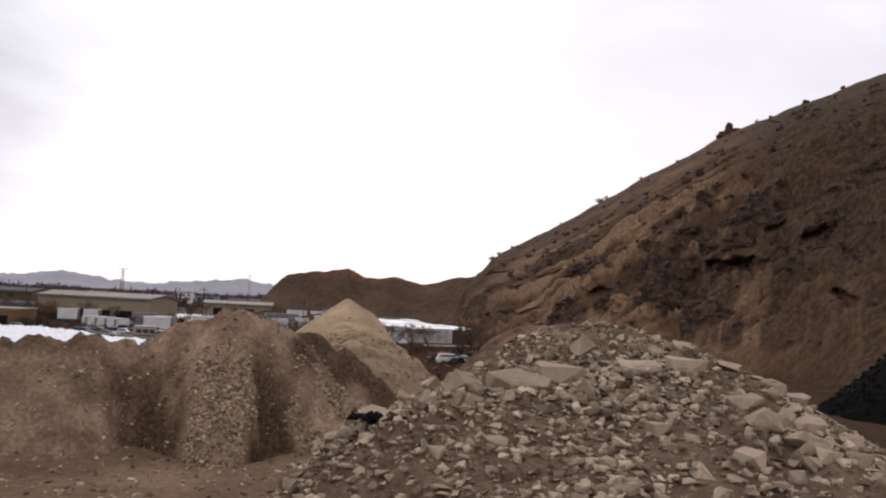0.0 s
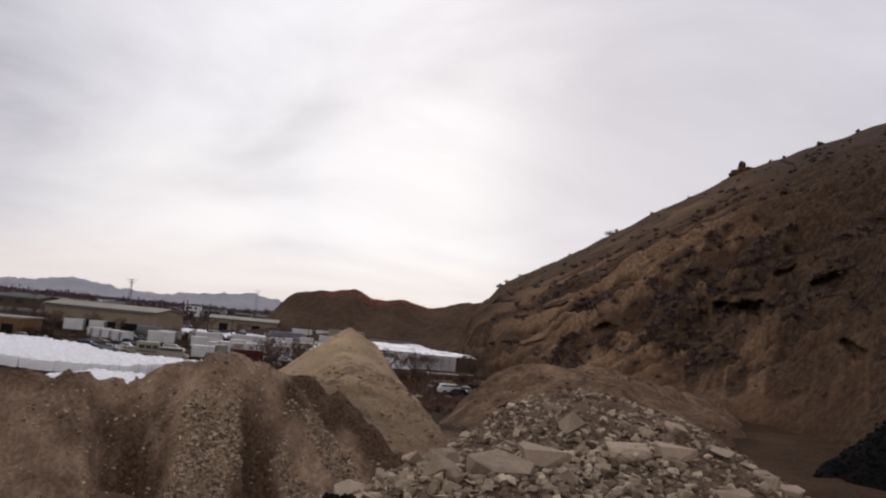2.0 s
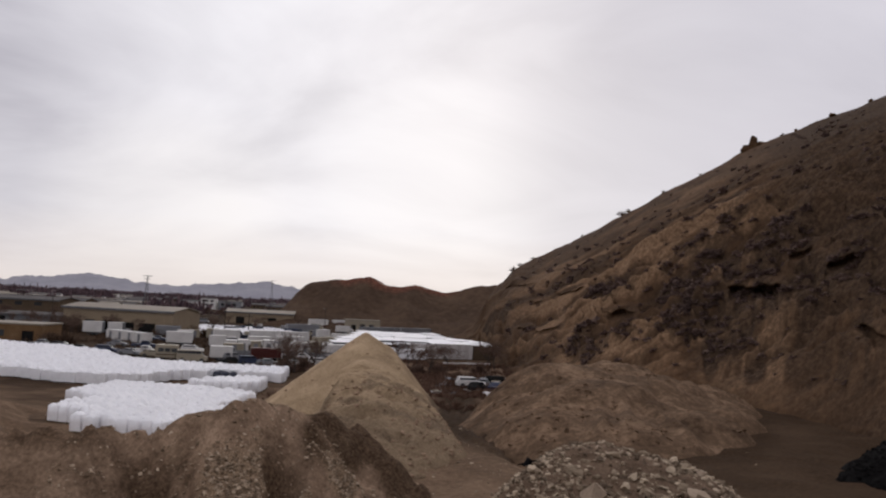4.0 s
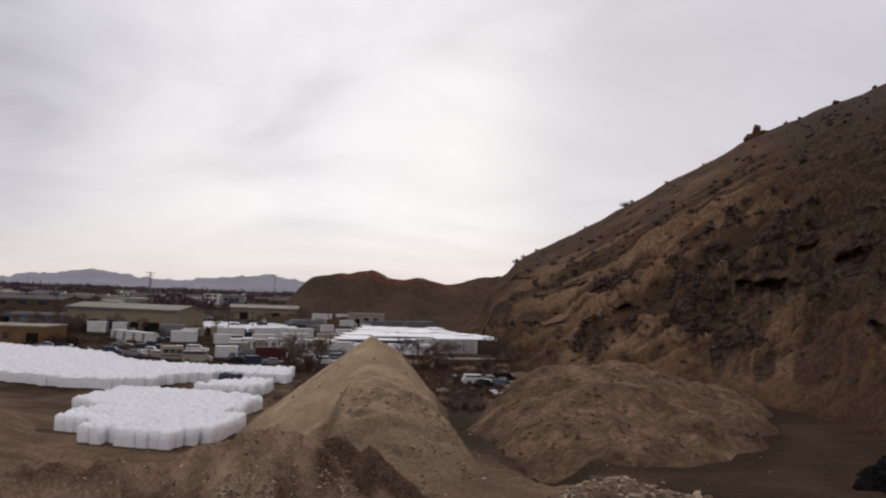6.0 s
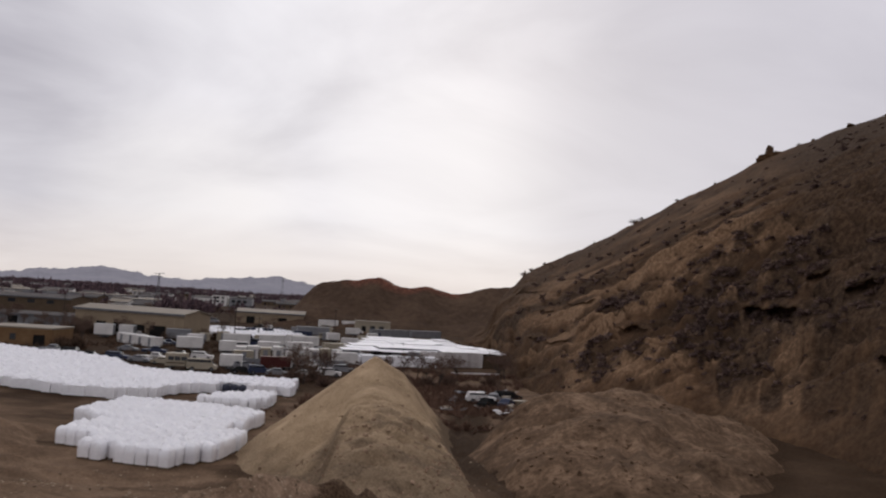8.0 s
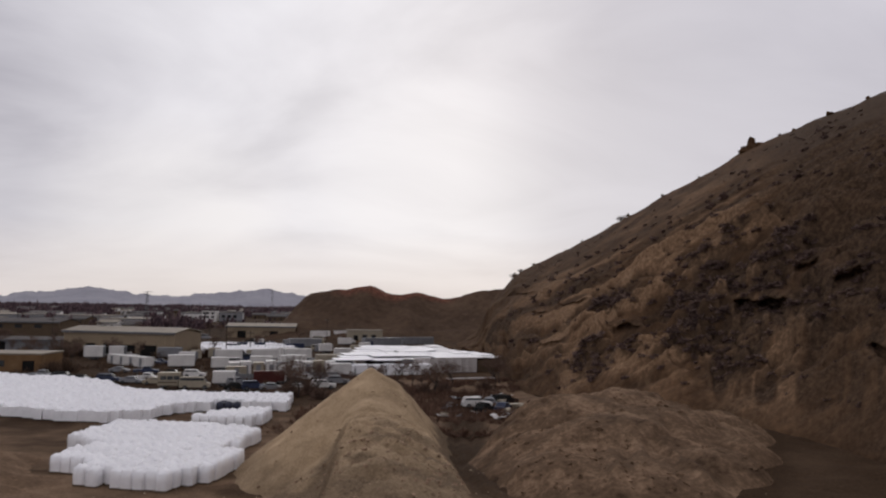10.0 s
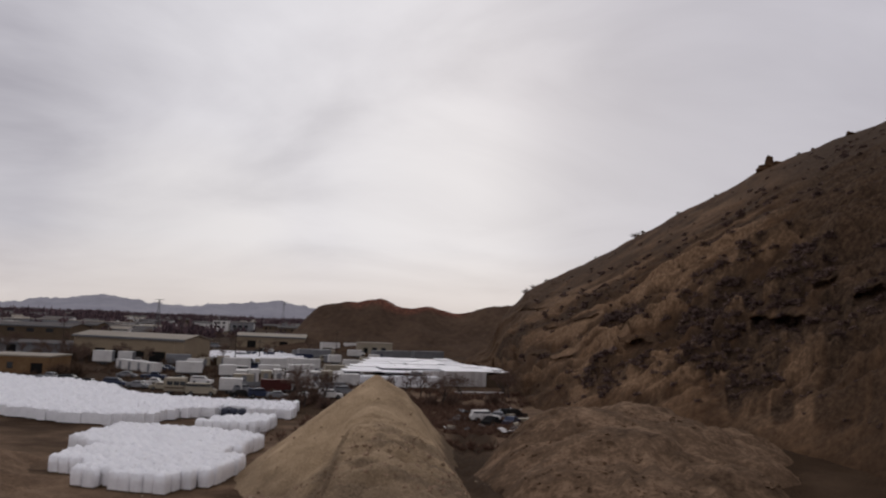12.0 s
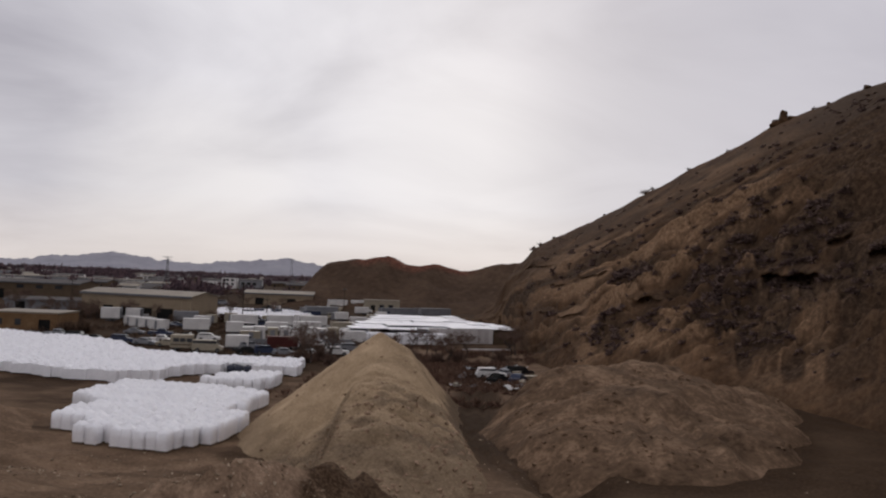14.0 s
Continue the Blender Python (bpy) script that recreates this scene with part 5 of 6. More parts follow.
# white boxes side by side near the middle of the yard
for k in range(10):
    x, y = -52 + 2.55 * k, 166.5 + 1.05 * k + (0.6 if k % 3 == 0 else 0)
    container((x, y, 0), 18 + 3 * math.sin(k * 2.1), 2.3, 4.0, 2.5 + 0.25 * (k % 2), (WHITE, WHITE, CREAM, WHITE, GREYPAINT)[k % 5], ("small white storage container with a grey door", "small white storage container with a grey door", "small cream storage container with a grey door",
              "small white storage container with a grey door", "small grey storage container with a grey door")[k % 5])
container((-41.2, 149.0, 0), 18, 6.0, 2.4, 2.3, REDPAINT, "dull red ribbed shipping container", False)
for k, (x, y, turn, l, h, paint, label) in enumerate((
        (-66, 200, 25, 7.0, 2.6, WHITE, "long white box trailer parked on dirt"), (-57.5, 205, 24, 7.0, 2.6, WHITE, "long white box trailer parked on dirt"), (-49.5, 209, 22, 7.5, 2.6, WHITE, "long white box trailer parked on dirt"),
        (-62, 268, 30, 12, 2.8, GREYPAINT, "long pale grey box trailer on dirt"), (-69.5, 176.5, 22, 6.0, 2.6, WHITE, "white box trailer with side posts"), (-84, 205, 18, 6.5, 2.6, GREYPAINT, "grey box trailer parked on dirt"),
        (-103, 202, 10, 5.0, 2.9, WHITE, "short white box trailer parked on dirt"), (-97.5, 205, 5, 4.0, 2.8, WHITE, "short white box trailer parked on dirt"), (-70, 346, 30, 9, 3, WHITE, "plain white box trailer parked on dirt"), (-60, 352, 30, 9, 3, WHITE, "plain white box trailer parked on dirt"),
        (-38, 378, 20, 11, 3, WHITE, "plain white box trailer parked on dirt"), (-26, 384, 20, 11, 3, GREYPAINT, "grey box trailer parked on dirt"), (-140, 245, 12, 10, 2.8, WHITE, "plain white box trailer parked on dirt"), (-128, 250, 12, 9, 2.8, WHITE, "plain white box trailer parked on dirt"),
        (-44, 182, 28, 6.5, 2.6, WHITE, "plain white box trailer parked on dirt"), (-36, 187, 26, 6, 2.6, CREAM, "cream box trailer parked on dirt"))):
    trailer((x, y, 0), turn, l, h, paint, label)
for k in range(4):
    container((-91 + 3.6 * k, 191 - 2.6 * k, 0), -34, 4.1, 2.4, 2.3, WHITE, "white storage container in a joined row")
container((-39, 299, 0), 40, 18, 2.5, 2.8, GREYPAINT, "long grey ribbed container", False)
container((-24, 312, 0), 38, 15, 2.5, 2.8, GREYPAINT, "long grey ribbed container", False)
container((-31.5, 179, 0), 24, 5.5, 2.4, 2.5, GREYPAINT, "grey ribbed shipping container", False)

# a second store of white wrapped loads, beyond the trailers, with dark blue ones among them
STORE = [(-88, 234), (-66, 234), (-58, 262), (-72, 280), (-96, 276)]
rng = random.Random(44)
tagged(scatter("wrapped_pallet_store", RAW_PACKS, [(x, y, float(ground_z(x, y)), 1.0, radians(t), 0.0) for x, y, t in pack_spots(STORE, 12, 1.25, rng, 0.5) if not 262 < y < 268], WRAP),
       "white wrapped pallets stored beyond the trailers", "wrapped pallets")
for x, y in ((-62, 263), (-59.5, 264), (-74, 266), (-80, 264.5)):
    c = container((x, y, 0), 20, 3.6, 2.2, 2.0, BLUEPAINT, "dark blue steel bin on dirt", False)

# more boxes crowd the yard in loose rows
rng = random.Random(29)
for row, y0 in enumerate((158, 176, 187, 197, 216, 224, 246, 256, 284, 296)):
    for k in range(14):
        x, y = -92 + 5.2 * k + 1.4 * row + rng.uniform(-1, 1), y0 + 1.3 * k + rng.uniform(-1.5, 1.5) - 8
        if rng.random() < 0.45 or x > -28 - 0.06 * (y - 150) or x < -0.42 * y - 3 or inside(x, y, STORE) or any(abs(x - a) < 5.0 and abs(y - b) < 5.5 for a, b in OCCUPIED):
            continue
        pick = rng.randrange(6)
        if pick < 3:
            container((x, y, 0), 20 + rng.uniform(-6, 6), rng.uniform(2.4, 4.2), 2.3, rng.uniform(1.9, 2.6), (WHITE, CREAM, GREYPAINT)[pick], ("white storage container on the dirt", "cream storage container on the dirt", "grey storage container on the dirt")[pick], k % 2 == 0)
        elif pick < 5:
            trailer((x, y, 0), 20 + rng.uniform(-6, 6), rng.uniform(3.6, 5.6), rng.uniform(2.0, 2.5), (WHITE, WHITE, CREAM)[pick - 3], "small white box trailer on the dirt", 0.75)
        else:
            container((x, y, 0), 20 + rng.uniform(-20, 20), rng.uniform(2.0, 3.5), 1.6, rng.uniform(0.8, 1.5), (GREYPAINT, STEEL, BLUEPAINT)[k % 3], "low dark metal bin on the dirt", False)

# panel fence before the white boxes
fence = holder("panel_fence", (-48, 151.6, 0), 25)
tagged(fence, "low grey corrugated panel fence on posts", "fence")
for k in range(10):
    part("panel", ribbed_box(2.3, 0.12, 1.5, 0.1, 0.3, 0.015), GREYPAINT, fence).matrix_basis = pose(k * 2.4, 0, 0)
    part("post", box(k * 2.4 - 0.09, -0.02, 0, k * 2.4 - 0.01, 0.1, 1.8), STEEL, fence)

# ------------------------------------------------------------------ the open store with white roof sheets
store = holder("storage_shelter", (-19.0, 177.5, 0), 22)
tagged(store, "open shelter under uneven white roof sheets with a pale tarp wall", "shelter")
rng = random.Random(17)
for row in range(7):
    y0 = -1.0 + row * 4.6
    x = -11.0 + 2.2 * row + rng.uniform(-0.8, 0.8)
    end = 29 - 0.6 * row + rng.uniform(-1.5, 1.5)
    while x < end:
        l = rng.uniform(5, 9)
        z = 3.3 + 0.2 * row + rng.uniform(-0.3, 0.26)
        sheet = box(x, y0 + rng.uniform(-0.3, 0.1), z, min(x + l, end + 1) - 0.05, y0 + 4.9 + rng.uniform(0, 0.4), z + 0.2, 0.05)
        for v in sheet.verts:
            v.co.z += 0.05 * math.sin(v.co.x * 2.1 + row) + 0.12 * (v.co.y - y0) / 5
        part("roof_sheet", sheet, WRAP, store)
        x += l
for k in range(8):
    for yy in (1.5, 15, 28):
        part("post", box(-5 + k * 4.2, yy, 0, -4.8 + k * 4.2, yy + 0.2, 3.3), STEEL, store)
for k in range(4):
    sheet = box(7.5 + k * 4.1, -1.3, 0.1, 11.55 + k * 4.1, -1.18, 3.6)
    bmesh.ops.subdivide_edges(sheet, edges=[e for e in sheet.edges if abs(e.verts[0].co.x - e.verts[1].co.x) > 1], cuts=10)
    for v in sheet.verts:
        v.co.y += 0.12 * math.sin(v.co.x * 3.1) + 0.05 * math.sin(v.co.x * 7.7 + v.co.z)
    part("tarp_wall", sheet, TARP, store, "pale grey tarp hung as a wall")
part("side_panel", box(4.6, -1.3, 0, 7.3, -1.15, 3.4), GREYPAINT, store, "blue-grey metal panel")
# near-black sheet added at the back so the open front looks shaded
part("back_panel", box(4, 31.2, 0, 25, 31.4, 3.9), DARK, store)
part("end_bay", box(24.2, -0.8, 0, 30.0, 7, 2.9, 0.2), BROWNWALL, store, "brown boarded end bay")
# lower covered stacks before its left half
for k in range(6):
    st = part("sheeted_load", box(0, 0, 0, 3.4, 4.6, 2.3 + 0.15 * (k % 2), 0.18), WRAP)
    st.matrix_basis = pose(-27.5 + 3.45 * k, 169.5 + 1.3 * k, 0, 0, 0, 21)
    tagged(st, "low white sheeted stack before the shelter", "sheeted load", "sheeted loads")
rail = holder("white_pipe", (-3.2, 160, 0), 20)
tagged(rail, "long white pipe laid on low supports", "pipe")
p = part("pipe", cylinder(0.18, 11, 10), WHITE, rail)
p.matrix_basis = pose(5.5, 0, 0.75, 0, 90, 0)
for k in range(4):
    part("support", box(1 + 3 * k, -0.15, 0, 1.2 + 3 * k, 0.15, 0.6), STEEL, rail)

# ------------------------------------------------------------------ vehicles


def loft(profile, half, tuck=0.12, shoulder=0.9):
    """A car body: a side profile (x, z) drawn across the width, its upper part drawn in."""
    bm = bmesh.new()
    sides = []
    for s in (-1, 1):
        sides.append([bm.verts.new((x, s * (half - (tuck if z > shoulder else 0.0)), z)) for x, z in profile])
    n = len(profile)
    for k in range(n):
        bm.faces.new((sides[0][k], sides[0][(k + 1) % n], sides[1][(k + 1) % n], sides[1][k]))
    bm.faces.new(sides[0][::-1])
    bm.faces.new(sides[1])
    bmesh.ops.recalc_face_normals(bm, faces=bm.faces)
    bmesh.ops.bevel(bm, geom=list(bm.edges), offset=0.04, segments=2, affect="EDGES")
    return bm


SEDAN = ([(-2.2, 0.3), (2.2, 0.3), (2.25, 0.7), (1.2, 0.88), (-1.6, 0.92), (-2.2, 0.85)], [(1.15, 0.86), (0.45, 1.4), (-0.9, 1.42), (-1.65, 0.9)], 2.75)
SUV = ([(-2.3, 0.4), (2.3, 0.4), (2.35, 0.95), (1.2, 1.08), (-2.2, 1.1), (-2.35, 0.9)], [(1.15, 1.06), (0.5, 1.72), (-2.0, 1.74), (-2.2, 1.08)], 2.8)
PICKUP = ([(-2.7, 0.45), (2.6, 0.45), (2.65, 0.95), (1.4, 1.08), (-0.7, 1.08), (-2.7, 1.05)], [(1.35, 1.06), (0.75, 1.72), (-0.5, 1.74), (-0.7, 1.06)], 3.4)
VAN = ([(-2.8, 0.4), (2.6, 0.4), (2.7, 1.05), (2.1, 1.2), (-2.8, 1.2)], [(2.05, 1.18), (1.4, 2.2), (-2.75, 2.25), (-2.8, 1.18)], 3.5)


def vehicle(name, kind, paint, place, turn, label):
    body, cabin, base = kind
    c = holder(name, place, turn)
    tagged(c, label, "vehicle", "vehicles parked in the yard")
    half = 0.9 if kind is SEDAN else 0.98
    part("body", loft(body, half), paint, c)
    part("cabin", loft(cabin, half - 0.08, 0.14, cabin[0][1] + 0.2), paint, c)
    lo, hi = cabin[0][1] + 0.1, cabin[1][1] - 0.12
    front, back = cabin[1][0], cabin[2][0]
    for s in (-1, 1):
        y = s * (half - 0.16)
        part("side_window", box(back + 0.1, min(y, y + s * 0.02), lo, front + 0.15, max(y, y + s * 0.06), hi), GLASS, c, "dark glass")
        part("headlight", box(body[2][0] - 0.06, s * (half - 0.3) - 0.16, body[2][1] - 0.22, body[2][0] + 0.01, s * (half - 0.3) + 0.16, body[2][1] - 0.06), WHITE, c, "clear headlight")
        for x in (-base / 2, base / 2):
            wheel(0.34 if kind is SEDAN else 0.4, 0.22, (x, s * (half - 0.1), 0.34 if kind is SEDAN else 0.4), c)
    bm = bmesh.new()
    (ax, az_), (bx, bz_) = cabin[0], cabin[1]
    q = [bm.verts.new((ax + (bx - ax) * f + 0.03, y, az_ + (bz_ - az_) * f + 0.03)) for f, y in ((0.15, -half + 0.25), (0.15, half - 0.25), (0.9, half - 0.3), (0.9, -half + 0.3))]
    bm.faces.new(q)
    bmesh.ops.solidify(bm, geom=bm.faces[:], thickness=0.03)
    part("windscreen", bm, GLASS, c, "dark glass")
    return c


def camper(place, turn, l, label):
    c = holder("camper", place, turn)
    tagged(c, label, "camper", "vehicles parked in the yard")
    part("body", box(0, 0, 0.6, l, 2.4, 3.0, 0.15), CREAM, c)
    part("cab", box(l - 0.15, 0.2, 0.5, l + 1.4, 2.2, 1.6, 0.2), CREAM, c)
    part("stripe", box(0.2, -0.03, 1.1, l - 0.2, -0.004, 1.35), BROWNWALL, c, "brown side stripe")
    for k in range(3):
        part("window", box(0.6 + k * l / 3.2, -0.04, 1.7, 1.6 + k * l / 3.2, -0.005, 2.4), GLASS, c, "dark window")
    for x in (1.0, l + 0.3):
        for y in (0.2, 2.2):
            wheel(0.4, 0.24, (x, y, 0.4), c)
    return c


camper((-56.0, 138.0, 0), 8, 3.8, "cream camper van with a brown stripe")
vehicle("van", VAN, CREAM, (-49.3, 139.3, 0), 12, "cream delivery van parked on dirt")
trailer((-47.5, 143.2, 0), 15, 4.2, 2.2, WHITE, "short white box trailer parked on dirt", 0.7)
paints = ((WHITE, "white"), (GREYPAINT, "grey"), (BLUEPAINT, "dark blue"), (CREAM, "cream"), (REDPAINT, "dull red"), (TYRE, "black"))
kinds = ((SEDAN, "sedan", "parked sedan car"), (SUV, "suv", "parked sport utility car"), (PICKUP, "pickup", "parked pickup truck"), (VAN, "van", "parked van"))
rng = random.Random(71)
VEHICLES = {}


def parked(kind, paint, x, y, turn):
    key = (kind, paint)
    z = float(ground_z(x, y))
    if key in VEHICLES:
        copy_thing(VEHICLES[key], pose(x, y, z, 0, 0, turn))
    else:
        k, n, text = kinds[kind]
        VEHICLES[key] = vehicle(n, k, paints[paint][0], (x, y, z), turn, f"{paints[paint][1]} {text} on the dirt yard")


for kind, paint, x, y, turn in (
        (0, 5, -41.5, 138.5, 20), (1, 2, -38.5, 139.6, 25), (0, 1, -35, 139.2, 10), (1, 0, -26.3, 143.5, 15), (0, 0, -30.2, 139.5, 8), (2, 0, -63.5, 151, 8), (0, 5, -75, 147.5, 5), (1, 2, -69.5, 147.5, 5), (0, 1, -64.5, 146.5, 0),
        (0, 3, -59.5, 145.6, 12), (1, 5, -80, 150, 5), (2, 1, -86, 153, 0), (0, 2, -53, 145, 15), (1, 1, -43.5, 145.5, 40), (2, 5, -33, 146, 30), (3, 0, -36.5, 153, 20), (1, 0, 2.4, 120.5, 10), (0, 1, 4.8, 123.0, -15), (0, 5, 3.4, 115.5, 60),
        (1, 5, 7.0, 124.5, 40), (0, 2, 6.4, 117, 70), (1, 0, -57, 160, 10), (0, 5, -63, 163, 10), (2, 2, -70, 166, 10), (0, 1, -77, 168, 5), (1, 1, -48, 158.5, 15),
        (3, 0, -58, 190, 25), (0, 2, -78, 193, 0), (2, 0, -95, 212, 8), (1, 1, -105, 214, 5), (0, 0, -110, 190, 0), (1, 5, -50, 196, 20), (0, 1, -40, 205, 20), (2, 0, -31, 200, 20), (0, 0, -33, 158, 200), (1, 1, -25, 152, 15)):
    parked(kind, paint, x, y, turn)
for k in range(26):
    parked(rng.randrange(4), (0, 1, 2, 3, 5, 1)[rng.randrange(6)], rng.uniform(-125, -45), rng.uniform(165, 260) if k % 3 else rng.uniform(285, 360), rng.uniform(-10, 30))

# scrap among the cars below the mound
rng = random.Random(77)
for k in range(5):
    x, y = rng.uniform(2, 8), rng.uniform(111, 132)
    container((x, y, float(ground_z(x, y))), rng.uniform(0, 90), rng.uniform(1.2, 2.6), 1.2, rng.uniform(0.7, 1.6), (CREAM, GREYPAINT, STEEL)[k % 3], ("battered cream metal bin", "battered grey metal bin", "battered dark metal bin")[k % 3], False).name = "scrap_bin"


def scrap_sheet(x, y, size, material, label, seed):
    """A bent sheet of scrap lying in the weeds."""
    r = random.Random(seed)
    bm = bmesh.new()
    bmesh.ops.create_grid(bm, x_segments=5, y_segments=3, size=0.5)
    fold, rise_by = r.uniform(1.5, 4.0), r.uniform(0.25, 0.7)
    for v in bm.verts:
        v.co = Vector((v.co.x * size, v.co.y * size * 0.6, (rise_by * abs(math.sin(v.co.x * fold)) + r.uniform(0, 0.12)) * size * 0.5))
    bmesh.ops.solidify(bm, geom=bm.faces[:], thickness=0.06)
    o = part("scrap_sheet", bm, material)
    o.matrix_basis = pose(x, y, float(ground_z(x, y)) + 0.05, r.uniform(-8, 8), r.uniform(-8, 8), r.uniform(0, 360))
    return tagged(o, label, "scrap", "scrap lying below the mound")


rng = random.Random(78)
for k in range(26):
    paint, label = ((WHITE, "bent white sheet of scrap metal in weeds"), (STEEL, "bent dark sheet of scrap metal in weeds"), (CREAM, "bent cream sheet of scrap metal in weeds"), (GREYPAINT, "bent grey sheet of scrap metal in weeds"))[k % 4]
    scrap_sheet(rng.uniform(-3, 9), rng.uniform(106, 138), rng.uniform(0.8, 2.4), paint, label, 100 + k)

# ------------------------------------------------------------------ poles and masts


def utility_pole(place, h, turn=0):
    p = holder("utility_pole", place, turn)
    tagged(p, "dark wooden utility pole with a crossarm", "utility pole")
    part("shaft", cylinder(0.17, h, 9, 0.11), POLEWOOD, p).matrix_basis = pose(0, 0, h / 2)
    part("crossarm", box(-1.2, -0.22, h - 0.9, 1.2, -0.12, h - 0.75), POLEWOOD, p)
    for x in (-1.05, -0.4, 0.4, 1.05):
        part("insulator", cylinder(0.06, 0.22, 8), GREYPAINT, p).matrix_basis = pose(x, -0.17, h - 0.64)
    return p


for x, y, h in ((-73.8, 233, 11.5), (-70.4, 247.5, 7.0), (-150, 270, 10), (-118, 300, 10), (-60, 330, 10), (-215, 360, 11), (-180, 420, 11)):
    utility_pole((x, y, 0), h, 20)


def lattice_mast(place, h, base):
    m = holder("lattice_mast", place, 15)
    tagged(m, "tall grey steel lattice mast", "mast")
    for sx in (-1, 1):
        for sy in (-1, 1):
            v, f = tube([(sx * base, sy * base, 0), (sx * 0.2, sy * 0.2, h)], [0.14, 0.1], 5)
            new_leg = new("leg", mesh_of("leg", v, f, STEEL))
            new_leg.parent = m
    levels = 9
    for k in range(levels):
        z0, z1 = h * k / levels, h * (k + 1) / levels
        b0, b1 = base + (0.2 - base) * k / levels, base + (0.2 - base) * (k + 1) / levels
        for s in (-1, 1):
            for pts in ([(-b0, s * b0, z0), (b1, s * b1, z1)], [(s * b0, b0, z0), (s * b1, -b1, z1)]):
                v, f = tube(pts, [0.07, 0.07], 4)
                o = new("brace", mesh_of("brace", v, f, STEEL))
                o.parent = m
    for k, z in enumerate((0.98, 0.9)):
        part("crossarm", box(-3.0 + k, -0.15, h * z, 3.0 - k, 0.15, h * z + 0.3), STEEL, m)
    return m


lattice_mast((-200, 466, 0), 23, 1.6)
lattice_mast((-186, 720, 0), 30, 2.0)

# ------------------------------------------------------------------ rocks on the brow, brush and trees
rng = random.Random(91)
for a, wide, tall, point in ((21.2, 3.4, 3.7, 0.45), (20.72, 2.8, 1.9, 0.3), (20.5, 1.6, 1.3, 0.3), (21.75, 2.4, 1.0, 0.3), (26.3, 2.6, 1.1, 0.3), (24.0, 1.0, 0.9, 0.4), (28.6, 1.5, 0.8, 0.3)):
    x, y, z = (float(c[0]) for c in hill_point(np.array([a]), np.array([0.985])))
    bm = stone_bmesh(rng, wide, wide * 0.8, tall, 40)
    for v in bm.verts:
        k = 1 - point * (v.co.z / tall + 0.5)
        v.co.x, v.co.y = v.co.x * k + rng.uniform(-0.1, 0.1), v.co.y * k + rng.uniform(-0.1, 0.1)
    o = part("boulder", bm, HILL)
    o.matrix_basis = pose(x, y, z + tall * 0.28, 4, 3, rng.uniform(0, 90))
    tagged(o, "dark weathered boulder on the hill's brow", "boulder")


def tuft_shapes(count, blades, spread, width, seed, droop=0.0):
    """Clumps of thin twigs that leave one root."""
    g = np.random.default_rng(seed)
    out = []
    for _ in range(count):
        verts, faces = [], []
        for k in range(blades):
            w = g.uniform(0, 6.283)
            lean = g.uniform(0.1, spread)
            l = g.uniform(0.5, 1.0)
            tip = np.array([math.cos(w) * math.sin(lean), math.sin(w) * math.sin(lean), math.cos(lean) - droop * lean]) * l
            root = g.normal(0, 0.12, 3) * (1, 1, 0)
            side = np.cross(tip, g.normal(0, 1, 3))
            side = side / (np.linalg.norm(side) + 1e-6) * width * g.uniform(0.5, 1.2)
            mid = root + tip * 0.55
            n = len(verts)
            verts += [root, mid + side, root + tip, mid - side]
            faces.append((n, n + 1, n + 2, n + 3))
        out.append((np.array(verts), faces))
    return out


TUFTS = tuft_shapes(9, 44, 1.5, 0.030, 3)


def dome_shapes(count, twigs, width, seed):
    """Rounded bushes: short twigs that fill a low dome and point outwards."""
    g = np.random.default_rng(seed)
    out = []
    for _ in range(count):
        d = g.normal(0, 1, (twigs, 3))
        d[:, 2] = np.abs(d[:, 2])
        d /= np.linalg.norm(d, axis=1)[:, None]
        lobes = 0.75 + 0.25 * np.sin(3 * np.arctan2(d[:, 1], d[:, 0]) + g.uniform(0, 6)) * np.sin(4 * d[:, 2] + g.uniform(0, 6))
        tip = d * (lobes * g.uniform(0.75, 1.05, twigs))[:, None] * (1, 1, 0.72)
        root = tip * g.uniform(0.15, 0.6, twigs)[:, None] + g.normal(0, 0.05, (twigs, 3))
        side = np.cross(tip - root, g.normal(0, 1, (twigs, 3)))
        side *= (width * g.uniform(0.5, 1.3, twigs) / (np.linalg.norm(side, axis=1) + 1e-6))[:, None]
        mid = root * 0.45 + tip * 0.55
        verts = np.stack([root, mid + side, tip, mid - side], 1).reshape(-1, 3)
        out.append((verts, [(4 * k, 4 * k + 1, 4 * k + 2, 4 * k + 3) for k in range(twigs)]))
    return out


DOMES = dome_shapes(7, 90, 0.07, 8)
g = np.random.default_rng(14)
a, v = g.uniform(1, 40, 60000), 1 - (1 - g.uniform(0.02, 0.99, 60000)) ** 0.55
x, y, z = hill_point(a, v)
patch = bushy(a, v)
keep = g.random(len(a)) < (0.006 + 0.075 * patch + 0.05 * smooth(0.35, 0.5, v) * smooth(0.02, 0.3, -fbm(a * 0.15, slant(a, v) * 24, 4, 28, 0.6))) * smooth(2.5, 7, a) * smooth(0, 0.06, v)
x, y, z, v, patch = x[keep], y[keep], z[keep], v[keep], patch[keep]
size = (0.5 + 0.9 * g.random(len(x)) ** 1.6 + 1.0 * patch * g.random(len(x))) * (1 - 0.45 * smooth(0.5, 0.85, v)) * np.clip(np.hypot(x, y) / 120, 0.6, 1.5)
spots = list(zip(x.tolist(), y.tolist(), (z - 0.15).tolist(), size.tolist(), g.uniform(0, 6.28, len(x)).tolist(), g.uniform(-0.25, 0.25, len(x)).tolist()))
